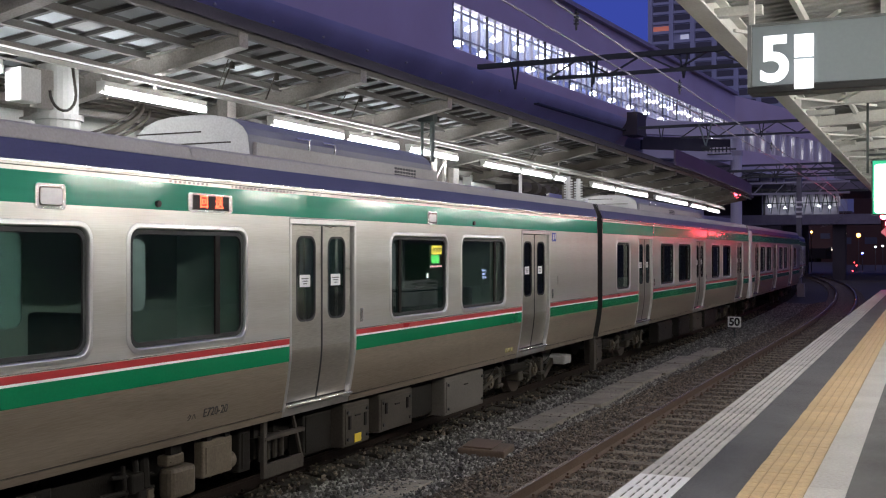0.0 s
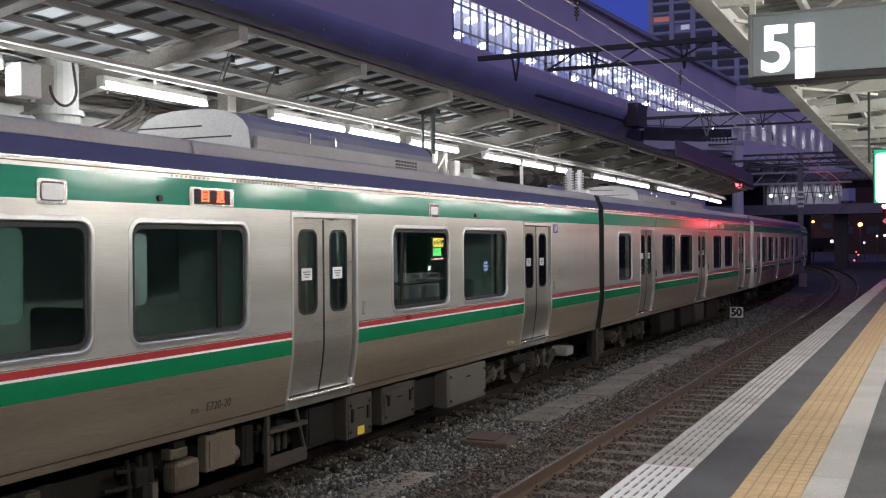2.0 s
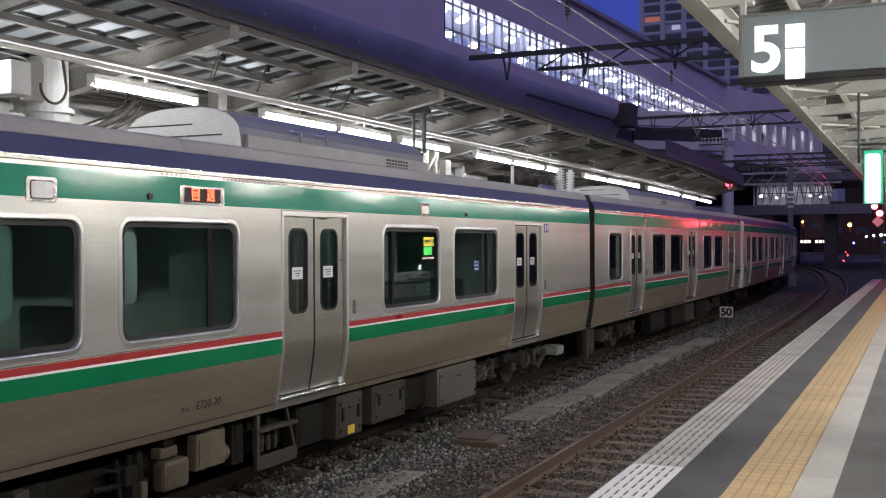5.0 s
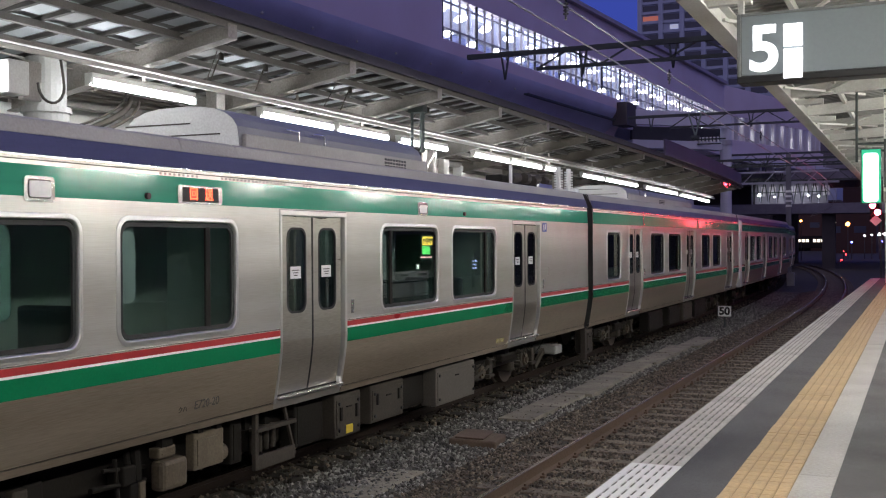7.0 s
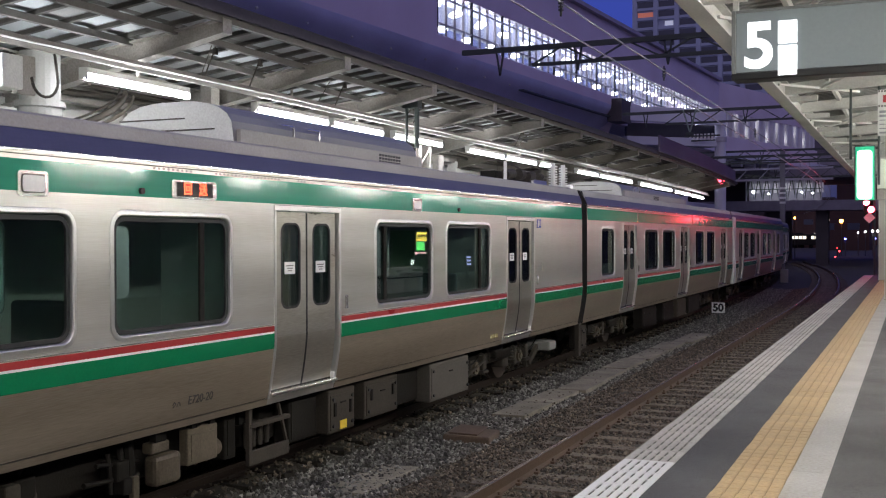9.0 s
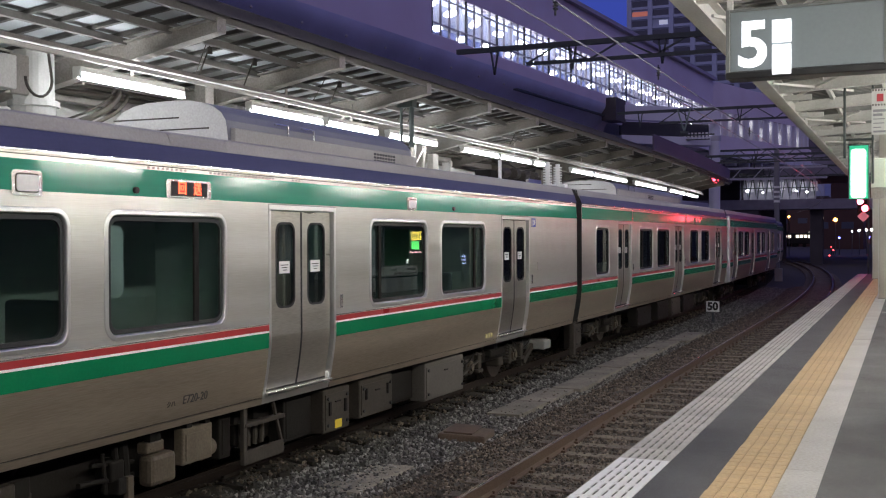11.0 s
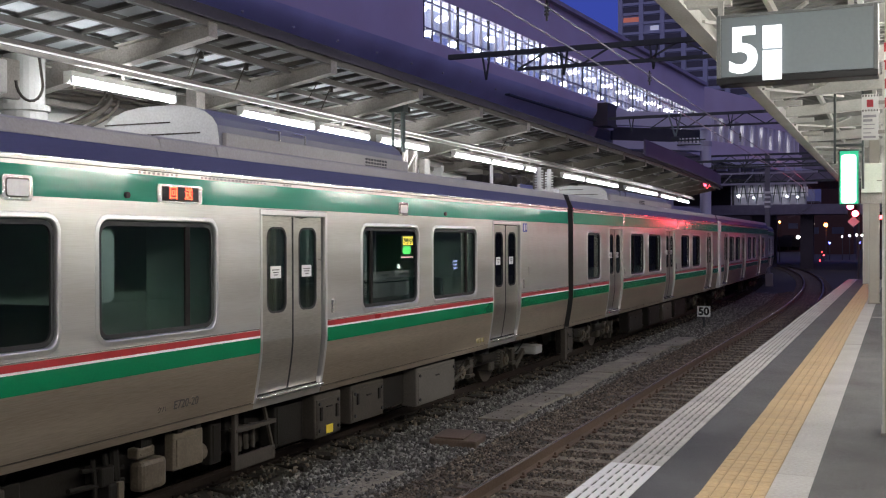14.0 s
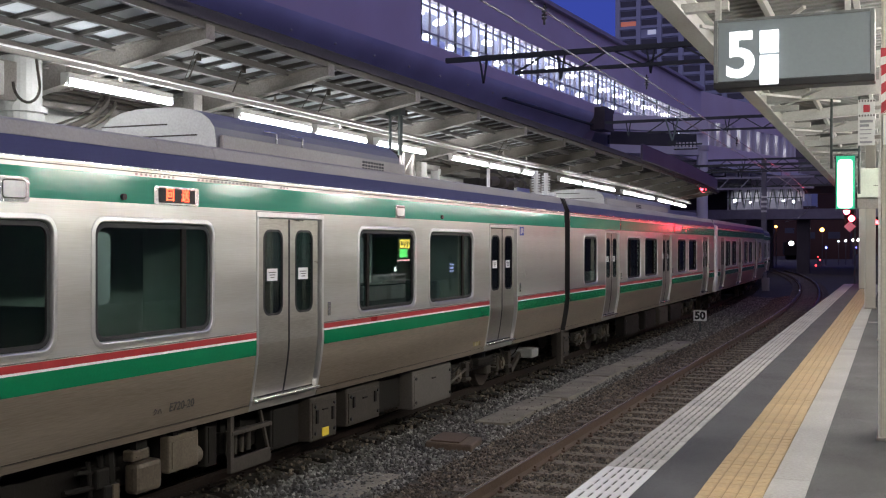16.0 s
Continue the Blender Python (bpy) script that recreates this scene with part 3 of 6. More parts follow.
# drinks machine and departure display across the platform, seen as reflections in the train's windows
vm = thing("vending_machine", "lit drinks machine with green front on the platform", "vending machine")
part("cabinet", boxes((2.0, 2.85, 30.3, 31.3, .95, 2.78), bevel=.02), mat("vending_dark", (.03, .10, .06), .4), vm)
part("lit_top", boxes((1.985, 2.0, 30.45, 31.2, 2.45, 2.72)), glow("lit_yellow", (1.0, .72, .12), 6.0), vm)
for k in range(6):
    part("print_bar", boxes((1.978, 1.985, 30.50 + .12 * k, 30.56 + .12 * k, 2.50 + .05 * (k % 2), 2.66)), RUBBER, vm)
part("lit_front", boxes((1.985, 2.0, 30.45, 31.0, 2.16, 2.42)), glow("lit_green", (.15, .9, .2), 5.0), vm)
part("lit_strip", boxes((1.985, 2.0, 30.3, 31.3, 2.05, 2.09)), glow("lit_pink", (1.0, .5, .55), 6.0), vm)
part("lit_button", boxes((1.985, 2.0, 30.05, 30.2, 1.72, 1.86)), glow("lit_white_button", (.9, 1.0, .95), 6.0), vm)
idp = thing("information_panel", "small lit blue-white information panel on a post", "information panel")
part("post", boxes((2.05, 2.13, 34.8, 34.9, .95, 2.2)), DARKSTEEL, idp)
for k in range(6):
    part("lit_cell", boxes((2.02, 2.05, 34.70 + .20 * (k % 2), 34.80 + .20 * (k % 2), 1.60 + .12 * (k // 2), 1.66 + .12 * (k // 2))), glow("panel_blue_white", (.45, .5, 1.0), 4.0), idp)
# tube lights of the near canopy
for k in range(10):
    y = -6.0 + 5.0 * k
    f = thing("tube_light", "lit white fluorescent tube fitting under the near canopy", "tube light", "tube lights on the near platform")
    part("housing", boxes((.93, 1.07, y - .03, y + 2.43, 4.62, 4.70), bevel=.01), BEAM_W, f)
    bm = bmesh.new()
    rod(bm, (1.0, y, 4.585), (1.0, y + 2.4, 4.585), .032, 10)
    part("tube", bm, TUBE, f)
    part("strap", boxes((.985, 1.015, y + 1.18, y + 1.22, 4.70, 5.5)), BEAM, f)

# ---- station building, overhead line, distance ----
A, B, C = Vector((-20.0, 45.0)), Vector((-16.2, 99.0)), Vector((-9.6, 122.0))
way = (B - A).normalized()
nrm = Vector((way.y, -way.x))            # faces the tracks
START = A - way * 42.0
GZ0, GZ1 = 11.9, 14.0                    # sill and head of the glazed band
station = thing("station_building", "elevated station hall with grey walls and a lit glazed band", "station building")


def on_wall(s, off, z):
    p = START + way * s + nrm * off
    return (p.x, p.y, z)


def wall_box(bm, s0, s1, o0, o1, z0, z1):
    vs = [bm.verts.new(on_wall(s, o, z)) for s in (s0, s1) for o in (o0, o1) for z in (z0, z1)]
    for q in ((0, 1, 3, 2), (4, 6, 7, 5), (0, 4, 5, 1), (2, 3, 7, 6), (0, 2, 6, 4), (1, 5, 7, 3)):
        bm.faces.new([vs[i] for i in q])
    return bm


S_WIN, S_END = 42.0, 96.1
bm = bmesh.new()
wall_box(bm, -20, S_END, -.4, 0, 11.3, GZ0)
part("lower_wall", bm, WALL_P, station, "plain grey-violet panel wall")
# below the sill the wall rounds back into an overhanging soffit
SOFFIT = ((0, 11.3), (-.03, 11.12), (-.10, 10.95), (-.24, 10.76), (-.45, 10.56), (-.75, 10.34), (-2.5, 9.25), (-2.7, 9.0), (-2.7, 5.5))
bm = bmesh.new()
for (oa, za), (ob_, zb) in zip(SOFFIT, SOFFIT[1:]):
    for s0 in range(-20, 68, 8):
        s1 = s0 + 8
        quad(bm, on_wall(s0, oa, za), on_wall(s0, ob_, zb), on_wall(s1, ob_, zb), on_wall(s1, oa, za)).smooth = True
bmesh.ops.remove_doubles(bm, verts=bm.verts[:], dist=.001)
part("soffit", bm, mat("soffit_blue_grey", (.50, .53, .68), .7, 0, .3, 1.2, .05, dirt=(.34, .36, .48)), station, "blue-grey overhanging soffit")
for i in range(22):
    part("soffit_stud", rod(bmesh.new(), on_wall(-2 + 3.1 * i, -.34, 10.72), on_wall(-2 + 3.1 * i, -.28, 10.62), .05, 6), mat("stud_pale", (.6, .6, .6), .5), station)
bm = bmesh.new()
bm.faces.new([bm.verts.new(on_wall(68, o, z)) for o, z in SOFFIT])
part("soffit_end", bm, WALL_P, station)
part("lower_wall", wall_box(bmesh.new(), 68, S_END, -.4, 0, 10.2, 11.3), WALL_P, station)
part("under_wall", wall_box(bmesh.new(), 68, S_END, -3.2, -2.8, 5.5, 10.2), VC, station)
# dark bar added for the dark slit lines in the soffit
part("cable_tray", wall_box(bmesh.new(), 52, 66.5, -.35, -.05, 10.50, 10.58), DARKSTEEL, station)
part("service_box", wall_box(bmesh.new(), 66.4, 68.4, -.3, .7, 10.2, 11.7), DARK, station, "dark service box")
bm = bmesh.new()
wall_box(bm, -20, S_END, -.4, 0, GZ1, 16.6)
wall_box(bm, -20, S_WIN, -.4, 0, GZ0, GZ1)
part("upper_wall", bm, WALL_P, station)
part("roof_edge", wall_box(bmesh.new(), -20, S_END, -.5, .35, 16.6, 16.85), mat("roof_edge_grey", (.36, .33, .37), .6), station)
HALL = mat("hall_white", (.75, .75, .76), .6, 0, .08)
part("hall_floor", wall_box(bmesh.new(), S_WIN - 2, S_END, -9, -.4, GZ0 - .4, GZ0 - .05), HALL, station)
part("hall_ceiling", wall_box(bmesh.new(), S_WIN - 2, S_END, -9, -.4, GZ1 + 2.0, GZ1 + 2.2), HALL, station)
part("hall_back", wall_box(bmesh.new(), S_WIN - 2, S_END, -9.3, -9, GZ0 - .4, GZ1 + 2.0), mat("hall_back_violet", (.34, .37, .62), .6), station)
bm = bmesh.new()
s, i = S_WIN, 0
part("hall_end", wall_box(bmesh.new(), S_WIN - 2.3, S_WIN - 2, -9.3, -.4, GZ0 - .4, GZ1 + 2.2), HALL, station)
part("hall_end", wall_box(bmesh.new(), S_END, S_END + .3, -9.3, 0, GZ0 - .4, GZ1 + 2.2), WALL_P, station)
while s < S_END:
    wv = .09 if i % 4 == 0 else .035
    bmx = bmesh.new()
    wall_box(bmx, s - wv / 2, s + wv / 2, -.09, .02, GZ0, GZ1)
    part("mullion", bmx, mat("mullion_grey", (.28, .26, .31), .5) if i % 4 else mat("mullion_dark", (.05, .05, .06), .5), station)
    if i % 4 == 0:
        wall_box(bm, s + .35, s + .62, -4.4, -4.1, GZ0 - .05, GZ1 + 2.0)
    s += .9
    i += 1
part("hall_column", bm, mat("hall_column_grey", (.45, .45, .52), .6), station)
for z in (GZ0 + .52, GZ1 - .36):
    part("transom", wall_box(bmesh.new(), S_WIN, S_END, -.12, .02, z - .03, z + .03), mat("transom_grey", (.30, .28, .33), .5), station)
bm = wall_box(bmesh.new(), S_WIN, S_END, -.10, -.09, GZ0, GZ1)
bmesh.ops.recalc_face_normals(bm, faces=bm.faces[:])
g = part("glazing", bm, CLEAR, station)
g.visible_shadow = False
HALL_LAMP = glow("hall_lamp", (.95, .96, 1.0), 16.0)
for r, (o, z) in enumerate(((-.55, GZ0 + 1.45), (-2.6, GZ0 + 2.3), (-.9, GZ0 + .55))):
    n = 16
    for k in range(n):
        s = S_WIN + .8 + (S_END - S_WIN) * ((k + .33 * r) / n) ** 1.15
        p = on_wall(s, o, z + random.uniform(-.06, .1))
        bm = bmesh.new()
        bmesh.ops.create_uvsphere(bm, u_segments=10, v_segments=6, radius=.27)
        bmesh.ops.scale(bm, vec=(1, 1, .55), verts=bm.verts)
        o2 = part("hall_lamp", bm, HALL_LAMP, station)
        o2.location = p
pc = START + way * ((S_WIN + S_END) / 2) - nrm * 3.5
hall = area_lamp("hall_ceiling_light", pc.x, pc.y, GZ1 + 1.9, 4.0, 52, 1050, (.66, .72, 1.0))
hall.rotation_euler = (0, 0, math.atan2(-way.x, way.y))
# upward fill lamp added to brighten the hall ceiling
hall_fill = area_lamp("hall_fill_light", pc.x, pc.y, GZ1 + .9, 3.0, 52, 500, (.66, .72, 1.0))
hall_fill.rotation_euler = (math.pi, 0, math.atan2(-way.x, way.y))
# further stretch of the hall, turned towards the tracks
w2d = (C - B).normalized()
n2d = Vector((w2d.y, -w2d.x))
far_hall = thing("station_wing", "further wing of the station hall with white fins", "station building")


def wing_box(bm, s0, s1, o0, o1, z0, z1):
    vs = [bm.verts.new((*(B + w2d * s + n2d * o), z)) for s in (s0, s1) for o in (o0, o1) for z in (z0, z1)]
    for q in ((0, 1, 3, 2), (4, 6, 7, 5), (0, 4, 5, 1), (2, 3, 7, 6), (0, 2, 6, 4), (1, 5, 7, 3)):
        bm.faces.new([vs[i] for i in q])
    return bm


part("lower_wall", wing_box(bmesh.new(), 0, 24, -.4, 0, 10.3, 11.8), WALL_P, far_hall)
part("edge_beam", wing_box(bmesh.new(), 0, 26, -.3, .8, 9.75, 10.25), mat("wing_beam_blue", (.58, .60, .70), .8, 0, .15, 1, .1), far_hall)
# dark colour stands for the shade under the wing
part("underside", wing_box(bmesh.new(), 0, 26, -6, -.6, 8.6, 9.7), mat("deck_shade", (.06, .06, .07), .8), far_hall)
for k in range(8):
    part("soffit_rib", wing_box(bmesh.new(), .8 + 3 * k, 1.2 + 3 * k, -3, .4, 9.1, 9.72), VC, far_hall)
part("upper_wall", wing_box(bmesh.new(), 0, 24, -.4, 0, 14.0, 16.6), WALL_P, far_hall)
part("back_wall", wing_box(bmesh.new(), 0, 24, -1.4, -1.0, 11.8, 14.0), WALL_P, far_hall)
for k in range(20):
    part("fin", wing_box(bmesh.new(), .6 + 1.18 * k, .95 + 1.18 * k, -.8, -.05, 11.8, 14.0), HALL, far_hall)
for k in range(9):
    bm = bmesh.new()
    bmesh.ops.create_uvsphere(bm, u_segments=10, v_segments=6, radius=.20)
    part("lamp", bm, glow("wing_lamp", (.95, .96, 1.0), 3.0), far_hall, "bright white lamp").location = (*(B + w2d * (1.3 + 2.36 * k) + n2d * -.45), 12.5 + .9 * (k % 2))
# viaduct columns and beams below the hall
vd = thing("viaduct", "blue-grey concrete viaduct columns and beams under the hall", "viaduct")
for s in (34, 48, 62, 76, 88, 95):
    part("column", wall_box(bmesh.new(), s - .8, s + .8, -2.2, -.6, -.3, 5.5), VC, vd)
part("beam", wall_box(bmesh.new(), -20, 98, -2.6, -.2, 4.4, 5.5), VC, vd)
# portal beam on a round pier, a dark bar as its recess's shade, lower slab behind
PORTAL = mat("portal_blue_grey", (.62, .64, .74), .8, 0, .15, 1, .1)
bm = bmesh.new()
bar(bm, (-18.1, 71.0, 10.9), (-12.3, 76.4, 10.88), .7, .98)
part("portal_beam", bm, PORTAL, vd)
part("pier", rod(bmesh.new(), (-12.45, 76.7, -.3), (-12.45, 76.7, 11.45), .39, 20), PORTAL, vd, "round blue-grey pier")
part("pier_collar", rod(bmesh.new(), (-12.45, 76.7, 9.2), (-12.45, 76.7, 9.55), .45, 20), VC, vd)
bm = bmesh.new()
bar(bm, (-18.2, 72.8, 9.95), (-12.9, 77.6, 9.95), .3, 1.0)
part("recess", bm, mat("deck_shade", (.06, .06, .07), .8), vd)
bm = bmesh.new()
bar(bm, (-18.2, 72.0, 9.15), (-12.9, 76.9, 9.15), 1.2, .55)
part("lower_slab", bm, PORTAL, vd)
for k in range(7):
    part("insulator", rod(bmesh.new(), (-14.2 + .25 * k, 75.0, 9.25), (-14.2 + .25 * k, 75.0, 9.68), .08, 8), mat("insulator_pale", (.70, .70, .70), .4), vd)
part("insulator_rail", boxes((-14.4, -12.5, 74.95, 75.05, 9.17, 9.26)), DARKSTEEL, vd)
for z in (7.2, 8.1):
    part("tie_beam", boxes((-19, -6, 92.0, 92.3, z, z + .16)), VC, vd)
for k in range(6):
    bm = bmesh.new()
    bar(bm, (-17 + 1.7 * k, 92.15, 7.25), (-16.1 + 1.7 * k, 92.15, 8.2), .07, .07)
    part("tie_brace", bm, VC, vd)

# dark walls added to block the sky showing through the train's windows
part("rear_wall", wall_box(bmesh.new(), -20, 130, -8.4, -8.0, -.3, 5.5), DARK, vd)
part("rear_end", boxes((-60, -14, 140, 141, -.3, 9.4)), DARK, vd)

# residential tower behind
tower = thing("tower_block", "tall grey residential tower with dark balcony windows", "tower")
TY, TXL, TW = 300.0, -72.2, 52.0
part("shaft", boxes((TXL, TXL + TW, TY, TY + 25, 0, 100)), TOWER, tower)
tw = bmesh.new()
box(tw, 0, 4.5, -.02, .3, 0, 1.6)
wfirst = part("window", tw, TOWER_GLASS, tower)
lt = glow("window_warm_lit", (1.0, .32, .20), .16)
lw = glow("window_white_lit", (.75, .8, .95), .28)
k = 0
FH, Z22 = 2.75, 64.3   # storey height and the sill of the storey with the warm window
for fl in range(-12, 8):
    for c in range(8):
        x, z = TXL + .7 + 5.9 * c, Z22 + FH * fl
        if (fl, c) in ((0, 0), (-1, 1)):
            dx = 0 if c == 0 else 1.7
            o = part("lit_window", boxes((x + dx, x + dx + (4.6 if c == 0 else 2.4), TY - .05, TY + .3, z + .1, z + 1.4)), lt if c == 0 else lw, tower)
        else:
            o = wfirst if k == 0 else shared("window", wfirst, tower)
            o.matrix_basis = pose(x, TY - .06, z)
            k += 1
for fl in range(-12, 9):
    part("balcony_slab", boxes((TXL - .3, TXL + TW, TY - .5, TY, Z22 + FH * fl - .85, Z22 + FH * fl - .1)), TOWER, tower)
for c in range(9):
    part("pilaster", boxes((TXL - .7 + 5.9 * c, TXL + .55 + 5.9 * c, TY - .7, TY, 28, 100)), TOWER, tower)

# overhead line: gantries, mast, wires
def gantry(y, x0, x1, zt, zb, label):
    gt = thing("gantry", label, "gantry")
    bm = bmesh.new()
    bar(bm, (x0, y, zt), (x1, y, zt), .16, .14)
    part("top_chord", bm, DARKSTEEL, gt)
    bm = bmesh.new()
    bar(bm, (x0 + 2.2, y, zb), (x1, y, zb), .12, .10)
    part("bottom_chord", bm, DARKSTEEL, gt)
    n = int((x1 - x0 - 2) / 1.9)
    for i in range(n):
        xa = x0 + 2.2 + 1.9 * i
        bm = bmesh.new()
        bar(bm, (xa, y, zb), (xa + .95, y, zt), .05, .05)
        bar(bm, (xa + .95, y, zt), (xa + 1.9, y, zb), .05, .05)
        part("lattice", bm, DARKSTEEL, gt)
    for xa in (x0 + 1.2, x0 + 3.6, x0 + 6.2):
        bm = bmesh.new()
        bar(bm, (xa - .12, y, zt), (xa, y, zt - .75), .05, .05)
        bar(bm, (xa + .12, y, zt), (xa, y, zt - .75), .05, .05)
        part("hanger", bm, DARKSTEEL, gt)
    part("leg", boxes((x1 - .15, x1 + .15, y - .15, y + .15, .9, zt)), DARKSTEEL, gt)
    return gt


gantry(30.0, -12.5, 4.5, 8.12, 7.62, "dark green steel catenary gantry across the tracks")
gantry(55.0, -13.9, 4.5, 8.95, 8.35, "second dark steel catenary gantry")
hg = thing("wire_hanger", "pale green steel wire hanger under the second gantry", "wire hanger")
for xa in (-10.75, -10.1):
    bm = bmesh.new()
    bar(bm, (xa, 54.8, 9.0), (-10.40, 54.8, 7.85), .07, .07)
    part("leg", bm, mat("pale_green_steel", (.22, .30, .25), .6), hg)
part("foot", boxes((-10.6, -10.2, 54.7, 54.9, 7.70, 7.86), bevel=.02), DARKSTEEL, hg)
part("arm", boxes((-10.6, -8.9, 54.76, 54.84, 7.62, 7.69)), DARKSTEEL, hg)
gantry(66.0, -14.6, 4.5, 7.35, 6.95, "low dark steel catenary gantry")
gantry(95.0, -17.0, 4.5, 8.4, 7.6, "far dark steel catenary gantry")
gantry(78.0, -16.0, 4.5, 8.6, 7.9, "third dark steel catenary gantry")
for x, z, lab in ((-3.6, 4.86, "contact wire over the near track"), (-3.42, 5.03, "carrier wire over the near track")):
    bm = tube(curved(x, z, -4, 110, 3.0), .011)
    tagged(part("overhead_wire", bm, mat("wire_grey", (.35, .33, .36), .4, .6)), "taut grey " + lab, "overhead wire")
for y in (10.9, 16.0, 26.0):
    h = thing("wire_fitting", "small dark insulated fitting on the overhead wires", "wire fitting")
    bm = bmesh.new()
    for k in range(4):
        rod(bm, (-3.42, y, 4.94 + .035 * k), (-3.42, y, 4.955 + .035 * k), .03, 10)
    rod(bm, (-3.42, y, 4.88), (-3.42, y, 5.1), .012)
    part("body", bm, RUBBER, h)
mast = thing("catenary_mast", "pale steel mast with bands between the tracks", "mast")
part("shaft", boxes((-9.02, -8.67, 82.0, 82.35, -.3, 9.0), bevel=.02), mat("mast_grey", (.20, .20, .22), .6), mast)
for k in range(4):
    part("band", boxes((-9.04, -8.65, 81.98, 82.37, 5.0 + .35 * k, 5.15 + .35 * k)), PAPER, mast)
part("foot", boxes((-7.6, -7.15, 69.3, 69.6, -.3, .55), bevel=.02), mat("foot_grey", (.30, .30, .31), .7), mast)

# station bridge with a lit truss, far along the line
br = thing("lit_footbridge", "station footbridge with a lit white truss", "footbridge")
part("deck", boxes((-30, 6, 112, 116, 5.2, 6.2)), mat("bridge_deck_violet", (.22, .21, .27), .8), br)
part("lit_wall", boxes((-15.8, -8.6, 115.6, 115.9, 6.2, 8.5)), mat("bridge_inner_wall", (.34, .33, .38), .7, 0, .3, 3, .1), br)
part("roof", boxes((-30, 6, 111.5, 116.5, 8.6, 9.3)), mat("bridge_roof_violet", (.20, .19, .24), .8), br)
for k in range(9):
    bm = bmesh.new()
    xa = -15.6 + .8 * k
    bar(bm, (xa, 112.1, 6.2), (xa + .4, 112.1, 8.6), .09, .09)
    bar(bm, (xa + .4, 112.1, 8.6), (xa + .8, 112.1, 6.2), .09, .09)
    part("truss_web", bm, DARKSTEEL, br)
for k in range(10):
    xa = -15.6 + .8 * k
    part("post", boxes((xa - .05, xa + .05, 111.95, 112.05, 6.2, 8.6)), VC, br)
for k in range(7):
    part("inner_panel", boxes((-15.4 + 1.05 * k, -14.75 + 1.05 * k, 115.4, 115.55, 7.1 + .2 * (k % 2), 8.1)), HALL, br, "white panel behind the truss")
part("hand_rail", boxes((-16, -8.4, 111.9, 111.98, 7.3, 7.38)), DARKSTEEL, br)
for k in range(9):
    part("roof_post", boxes((-15.8 + .9 * k, -15.72 + .9 * k, 111.6, 111.7, 9.3, 10.3)), VC, br)
part("roof_rail", boxes((-16, -8.3, 111.6, 111.7, 10.2, 10.3)), VC, br)
for k in range(4):
    part("pier", boxes((-28 + 9.5 * k, -26.8 + 9.5 * k, 113, 114.5, -.3, 5.2)), DARK, br)
FAR_W = glow("far_lamp_white", (.9, .93, 1.0), 22.0)
FAR_O = glow("far_lamp_orange", (1.0, .26, .05), 20.0)
FAR_B = glow("far_lamp_blue", (.12, .14, 1.0), 14.0)
FAR_R = glow("far_lamp_red", (1.0, .05, .06), 8.0)
FAR_D = glow("far_lamp_dim", (1.0, .8, .6), 3.0)
for k, (x, z) in enumerate(((-14.9, 7.1), (-13.4, 6.9), (-11.9, 6.95), (-10.2, 7.0), (-9.2, 6.9))):
    bm = bmesh.new()
    bmesh.ops.create_icosphere(bm, subdivisions=2, radius=.09 if k else .14)
    o = part("lamp", bm, FAR_W, br)
    o.location = (x, 111.9, z)
area_lamp("footbridge_light", -12.2, 113.4, 8.5, 7.0, 1.2, 110, (.9, .92, 1.0))

# over-track deck of the station, beyond the footbridge
od = thing("station_deck", "dark violet concrete station deck over the tracks", "station deck")
part("deck", boxes((-60, 40, 128, 150, 9.4, 11.4)), mat("deck_violet", (.20, .19, .235), .85, 0, .2, .5, .1), od)
part("upper_block", boxes((-60, 40, 131, 150, 11.4, 15.5)), mat("deck_block", (.13, .12, .145), .85, 0, .2, .5, .1), od)
part("parapet", boxes((-60, 40, 127.4, 127.8, 10.6, 12.0)), mat("parapet_violet", (.26, .25, .30), .8), od)
for x in (-50, -32, -17, 3, 20, 36):
    part("pier", boxes((x - 1, x + 1, 130, 132, -.3, 9.4)), DARK, od)
# unseen plain walls behind the camera and beyond the near platform, blocking sky light
wb = tagged(part("wall_behind", boxes((-60, 40, -34, -30, -.3, 14)), DARK), "unseen plain dark wall added behind the platforms to block sky light", "wall", kind="structure")
we = tagged(part("wall_east", boxes((16, 18, -34, 330, -.3, 12)), DARK), "unseen plain dark wall added beyond the near platform to block sky reflections", "wall", kind="structure")

# dark town behind the line with its lamps
for i, (x0, x1, y, h) in enumerate(((-140, -52, 420, 27), (-54, -24, 405, 25), (-19.0, -8.5, 240, 9), (-78, -19.2, 298.6, 13), (-26, 8, 380, 24), (6, 70, 385, 26), (70, 160, 340, 24), (-260, -130, 360, 26))):
    b = thing("distant_building", "unlit dark building beyond the tracks", "building", "distant buildings")
    # part of the signal's red glare is put into this wall colour
    part("wall", boxes((x0, x1, y, y + 14, -.3, h)), mat("distant_glare_brown", (.07, .036, .032), .9, 0, .3, .4, .2), b)
    part("roof_edge", boxes((x0 - .3, x1 + .3, y - .3, y + .2, h - .4, h)), mat("far_roof_edge", (.09, .085, .095), .8), b)
    for k in range(int((x1 - x0) / 5)):
        part("window", boxes((x0 + 1.2 + 5 * k, x0 + 3.6 + 5 * k, y - .06, y + .1, h * .45, h * .45 + 1.4)), TOWER_GLASS, b)


